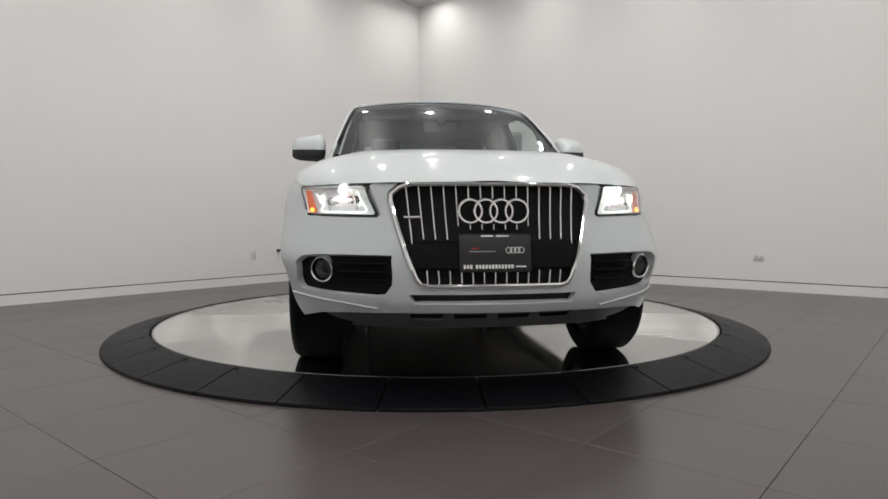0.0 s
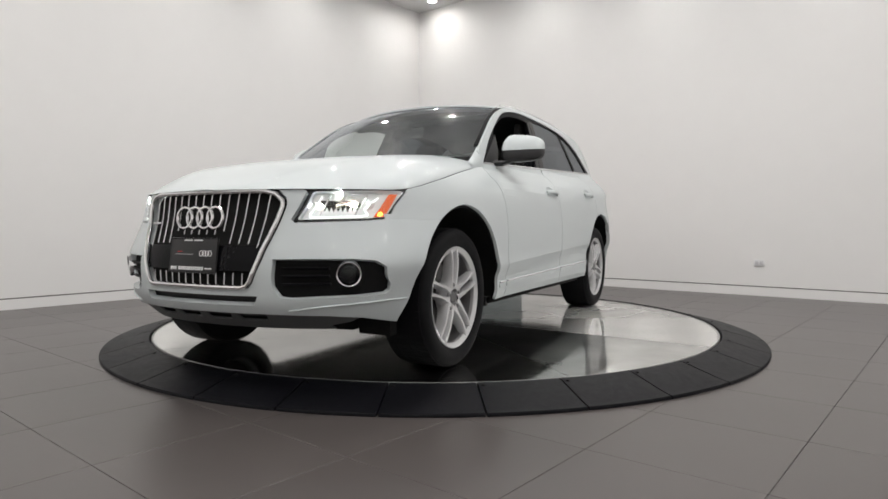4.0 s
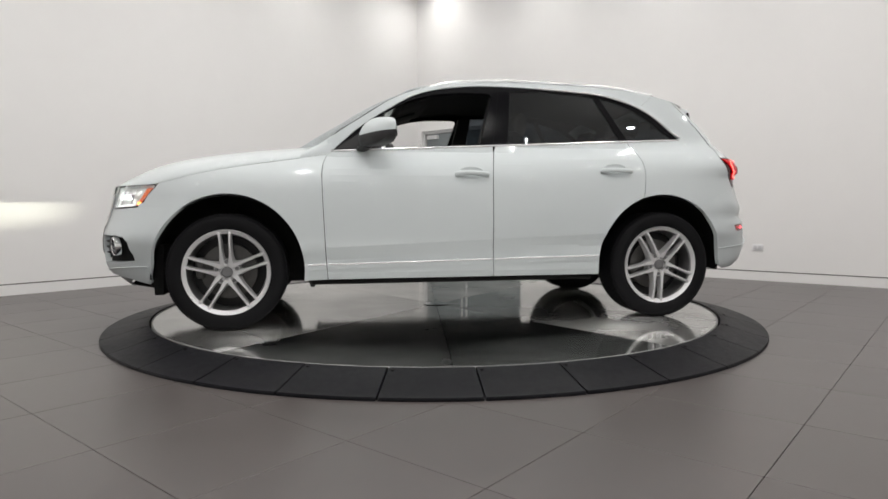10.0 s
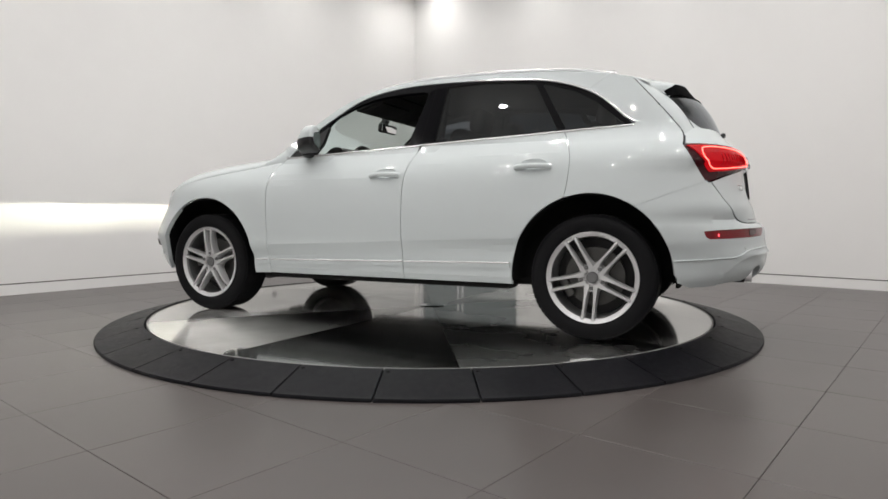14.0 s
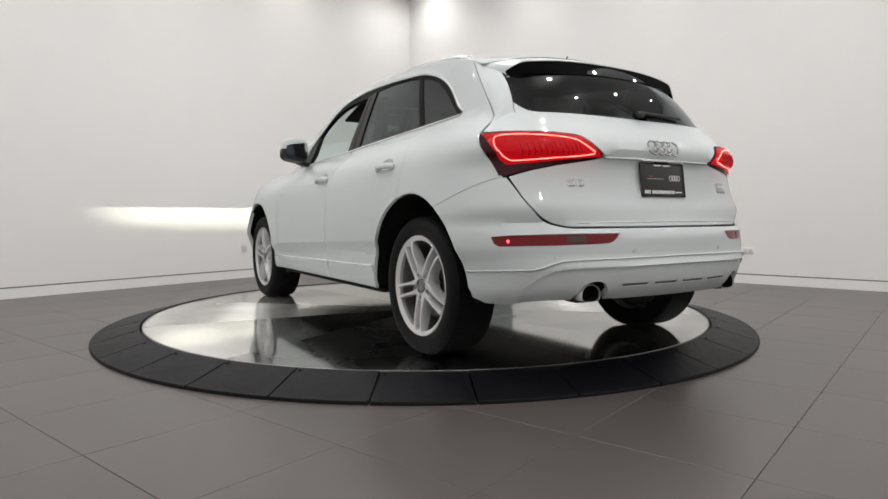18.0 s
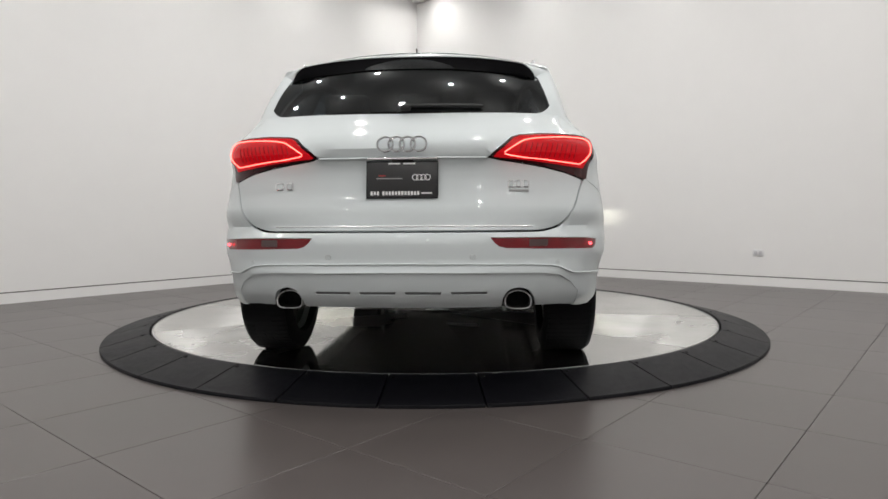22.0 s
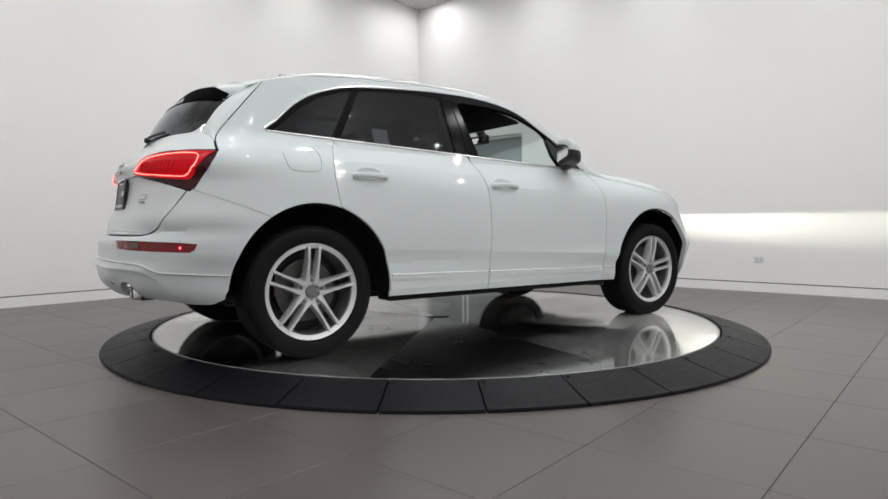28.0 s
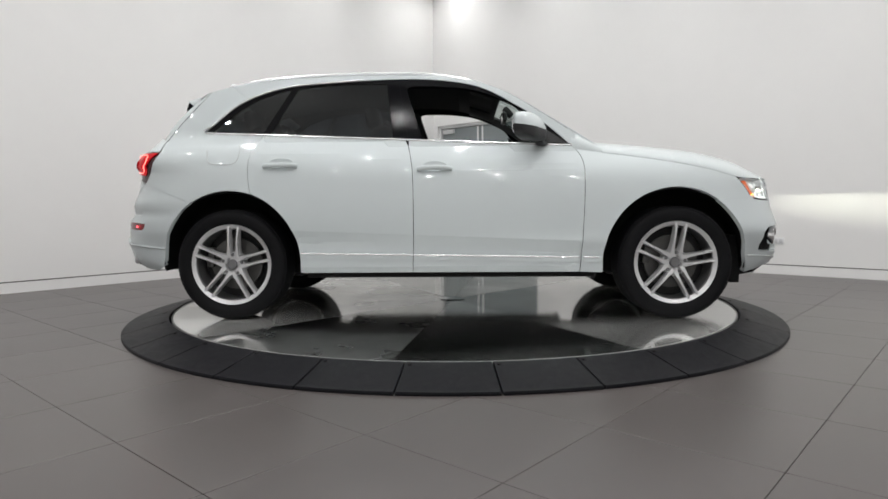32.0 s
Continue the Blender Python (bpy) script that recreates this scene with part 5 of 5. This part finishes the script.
# ---------------------------------------------------------------- car: wheels
def spoke_wheel():
    """Cast rim with five twin spokes. Axis y, outside at +y."""
    bm = bmesh.new()
    for k in range(5):
        a = radians(90 + 72 * k)
        for s in (-1, 1):
            pts = []
            for r, o, y, w, h in ((.040, .0235, -.012, .0205, .017), (.068, .0250, -.010, .0175, .017), (.092, .0262, -.006, .0120, .017), (.120, .0268, -.002, .0094, .016), (.16, .0275, .002, .0086, .016), (.205, .0288, .004, .0088, .013), (.228, .0300, .004, .0100, .011), (.245, .0312, .003, .0130, .010)):
                pts.append((Vector((r * math.cos(a) - s * o * math.sin(a), y, r * math.sin(a) + s * o * math.cos(a))), w, h))
            rows = []
            tv = Vector((-math.sin(a), 0, math.cos(a)))
            for p, w, h in pts:
                rows.append([bm.verts.new(p + tv * (dx * w) + Vector((0, dy * h, 0))) for dx, dy in ((-1.25, -2.4), (-1, .2), (-.66, 1), (.66, 1), (1, .2), (1.25, -2.4))])
            for p, q in zip(rows, rows[1:]):
                for i in range(6):
                    bm.faces.new((p[i], p[(i + 1) % 6], q[(i + 1) % 6], q[i]))
    bmesh.ops.recalc_face_normals(bm, faces=bm.faces)
    return bm


TR = .3545


def build_wheel():
    wh = part("wheel", lathe([(.240, -.16), (.238, -.03), (.2315, -.004), (.2335, .006), (.240, .009), (.2495, .012), (.2575, .018), (.262, .010), (.262, -.19), (.255, -.19)], 96, closed=True), ALLOY, car, "silver twin-spoke alloy wheel with black tyre")
    part("rim_barrel", lathe([(.230, -.17), (.221, -.10), (.229, -.012)], 48), ALLOYD, wh)
    part("spokes", spoke_wheel(), ALLOY, wh)
    part("hub", lathe([(0, -.004), (.030, -.004), (.036, -.006), (.060, -.008), (.074, -.013), (.082, -.026), (.084, -.06)], 40), ALLOY, wh)
    part("hub_cap", lathe([(0, .006), (.024, .005), (.0255, .003), (.030, .003), (.034, -.004)], 28), ALLOYC, wh, "grey hub cap")
    for k in range(5):
        a = radians(90 + 72 * k)
        b = part("wheel_bolt", lathe([(0, .002), (.009, .002), (.0110, -.001), (.0118, -.012)], 12), ALLOYC, wh, "dark wheel bolt")
        b.location = (.063 * math.cos(a), .005, .063 * math.sin(a))
        bs = part("bolt_recess", lathe([(.0118, -.012), (.0122, -.004), (.0160, -.003), (.0172, -.02)], 16), ALLOY, wh)
        bs.location = b.location
    part("brake_disc", lathe([(.03, -.085), (.168, -.085), (.168, -.11), (.03, -.11)], 40), DISCM, wh)
    part("brake_caliper", boxm((.165, -.08, .03), (.05, .06, .13), bevel=.015), DISCM, wh)
    part("wheel_back", lathe([(.0, -.14), (.235, -.14)], 32), BLACK, wh)
    ty_prof = [(.246, .0), (.262, .017), (.285, .026), (.315, .028), (.338, .020), (.347, .008), (TR - .0005, -.014), (TR, -.06)]
    ty_prof += [(TR, -.15), (TR - .0005, -.195), (.346, -.215), (.31, -.23), (.262, -.225), (.246, -.20)]
    tyre = part("tyre", lathe(ty_prof, 96), TYRE, wh, "black road tyre")
    # tread: grooves and shoulder blocks
    bm = bmesh.new()
    for k in range(72):
        a = 2 * math.pi * k / 72
        rot = Matrix.Rotation(-a, 4, "Y")
        for y in (-.0215, -.1885):
            box(bm, rot @ Vector((TR - .0018, y, 0)), (.0052, .041, .0262), rot)
        for y, tw in ((-.070, .3), (-.105, 0), (-.140, -.3)):
            box(bm, rot @ Vector((TR - .001, y, 0)), (.003, .027, .026), rot @ Matrix.Rotation(tw, 4, "X"))
    part("tread", bm, TYRE, tyre, smooth=False)
    return wh


w0 = build_wheel()
HUB = .876
w0.matrix_basis = pose(1.418, HUB, TR + .002, 0, 2.5, 0)
copy_thing(w0, pose(-1.400, HUB, TR + .002, 0, 31, 0))
copy_thing(w0, pose(1.418, -HUB, TR + .002, 0, -8, 180))
copy_thing(w0, pose(-1.400, -HUB, TR + .002, 0, -4, 180))

# ---------------------------------------------------------------- car: underside and cabin
part("underbody", boxm((.15, 0, .315), (3.2, 1.05, .12), bevel=.04), DARK, car, "dark underbody")
part("floor_pan", boxm((.0, 0, .32), (1.76, 1.62, .05), bevel=.02), DARK, car)
part("front_subframe", boxm((1.45, 0, .235), (.5, .95, .06), bevel=.02), DARK, car)
part("silencer", boxm((-1.95, 0, .375), (.30, 1.0, .11), bevel=.05), DARK, car, "dark exhaust silencer")
part("firewall", boxm((.86, 0, .70), (.05, 1.36, .76), bevel=.02), DARK, car)
part("boot_floor", boxm((-1.75, 0, .74), (.62, 1.04, .05), bevel=.02), LINER, car)
for sd in (1, -1):
    part("door_card", boxm((-.075, sd * .745, .80), (1.62, .05, .58), bevel=.03), LEATHER, car, "dark door card")
    part("pillar_trim", prism([(-.20, 1.15), (-.33, 1.15), (-.39, 1.51), (-.29, 1.51)], sd * .56 - .02, sd * .56 + .02), LINER, car)
    part("boot_side", boxm((-1.62, sd * .62, 1.03), (.62, .04, .32), bevel=.02), LINER, car)
part("dashboard", prism(spl([(.90, 1.135), (.66, 1.145), (.50, 1.11), (.44, 1.01), (.46, .80), (.90, .75)], 4), -.70, .70), LEATHER, car, "black dashboard")
part("instrument_hood", prism(spl([(.64, 1.12), (.54, 1.19), (.46, 1.175), (.47, 1.08)], 4), .20, .56), LEATHER, car)
part("screen", boxm((.455, 0, 1.125), (.02, .22, .10), Matrix.Rotation(.15, 4, "Y"), .006), GLOSSB, car, "dark dashboard screen")
part("centre_console", boxm((.10, 0, .62), (.75, .22, .30), bevel=.04), LEATHER, car)
bm = bmesh.new()
swm = Matrix.Translation((.33, .37, 1.03)) @ Matrix.Rotation(radians(22), 4, "Y")
tube(bm, [swm @ Vector((0, .185 * math.cos(a), .185 * math.sin(a))) for a in np.linspace(0, 2 * math.pi, 41)[:-1]], .016, 8, closed=True, up=(1, 0, 0))
sw = part("steering_wheel", bm, LEATHER, car, "black leather steering wheel")
bm = bmesh.new()
box(bm, (0, 0, -.01), (.05, .13, .11), None, .02)
for a in (0, 180, 270):
    d = Vector((0, math.cos(radians(a)), math.sin(radians(a))))
    box(bm, d * .115, (.02, .13 if a != 270 else .045, .035 if a != 270 else .13), None, .008)
bmesh.ops.transform(bm, matrix=swm, verts=bm.verts)
part("wheel_spokes", bm, LEATHER, sw)
part("steering_column", boxm((.45, .37, .98), (.26, .07, .07), Matrix.Rotation(radians(22), 4, "Y"), .02), BLACK, sw)
bm = boxm((.40, 0, 1.385), (.035, .25, .072), Matrix.Rotation(radians(-6), 4, "Y"), .016, 3)
rvm = part("cabin_mirror", bm, BLACK, car, "black rear-view mirror")
part("mirror_face", boxm((.381, 0, 1.384), (.004, .228, .055), Matrix.Rotation(radians(-6), 4, "Y"), .001), CHROME, rvm)
part("mirror_stalk", boxm((.43, 0, 1.43), (.05, .06, .09), Matrix.Rotation(radians(-40), 4, "Y"), .015), BLACK, rvm)
for sd in (1, -1):
    part("sun_visor", boxm((.22, sd * .32, 1.466), (.17, .40, .014), Matrix.Rotation(radians(17), 4, "Y"), .006), LINER, car)
part("header_panel", boxm((.20, 0, 1.490), (.30, 1.10, .018), Matrix.Rotation(radians(17), 4, "Y"), .006), LINER, car)


def seat(y, x):
    s = part("seat", boxm((x, y, .68), (.52, .52, .18), Matrix.Rotation(radians(-6), 4, "Y"), .06, 3), LEATHER, car, "black leather seat")
    m = Matrix.Rotation(radians(-20), 4, "Y")
    part("backrest", boxm((x - .36, y, .98), (.15, .50, .62), m, .065, 3), LEATHER, s)
    part("headrest", boxm((x - .52, y, 1.335), (.10, .25, .17), Matrix.Rotation(radians(-10), 4, "Y"), .045, 3), LEATHER, s)
    for d in (-.06, .06):
        part("headrest_post", boxm((x - .48, y + d, 1.27), (.012, .012, .14), m), CHROME, s)
    for d in (-.23, .23):
        part("bolster", boxm((x - .29, y + d, .97), (.17, .07, .50), m, .03, 3), LEATHER, s)


seat(.36, -.02)
seat(-.36, -.02)
rs = part("rear_seat", boxm((-.93, 0, .70), (.50, 1.04, .18), Matrix.Rotation(radians(-6), 4, "Y"), .06, 3), LEATHER, car, "black leather rear bench")
part("backrest", boxm((-1.25, 0, 1.00), (.14, 1.06, .60), Matrix.Rotation(radians(-22), 4, "Y"), .06, 3), LEATHER, rs)
for y in (-.40, 0, .40):
    part("headrest", boxm((-1.385, y, 1.325), (.09, .25, .15), Matrix.Rotation(radians(-12), 4, "Y"), .04, 3), LEATHER, rs)

# ---------------------------------------------------------------- floor tiles, last
P = .590
bm = boxm((0, 0, -.004), (P - .0021, P - .0021, .008), bevel=.0012, seg=1)
tm = bpy.data.meshes.new("tile")
bm.to_mesh(tm)
bm.free()
tm.materials.append(TILE)
uu = -2.907 + P / 2 + .03
vv = -2.732 + P / 2 + .0
for i in range(-7, 14):
    for j in range(-7, 14):
        u, v = uu + P * i, vv + P * j
        if u - P / 2 > U1 or u + P / 2 < U0 or v - P / 2 > V1 or v + P / 2 < V0:
            continue
        q = room(u, v)
        if q.length < 1.85:
            continue
        to = new("tile", tm)
        to.parent = floor_ob
        to.location, to.rotation_euler = (q.x, q.y, 0), (0, 0, ROOM)

# ---------------------------------------------------------------- what turns
TURN = [(0, -83.62), (1, -92.27), (2, -100.9), (3, -109.6), (6, -136.15), (7, -144.77), (8, -153.4), (9, -162.05), (10, -170.76), (11, -179.5),
        (12, -188.19), (13, -196.78), (14, -205.28), (17, -230.9), (18, -239.57), (19, -248.27), (20, -256.91), (21, -265.49), (22, -274.08),
        (23, -282.71), (24, -291.43), (25, -300.18), (28, -326.33), (29, -334.96), (30, -343.66), (31, -352.46), (32, -361.28)]


OFF = .013                                 # the car stands a little off the disc's middle


def motions():
    walk(car, [(t, pose(OFF * math.sin(radians(a)), -OFF * math.cos(radians(a)), ZD, 0, 0, a)) for t, a in TURN])
    walk(disc, [(t, pose(0, 0, 0, 0, 0, a)) for t, a in TURN])


motions()
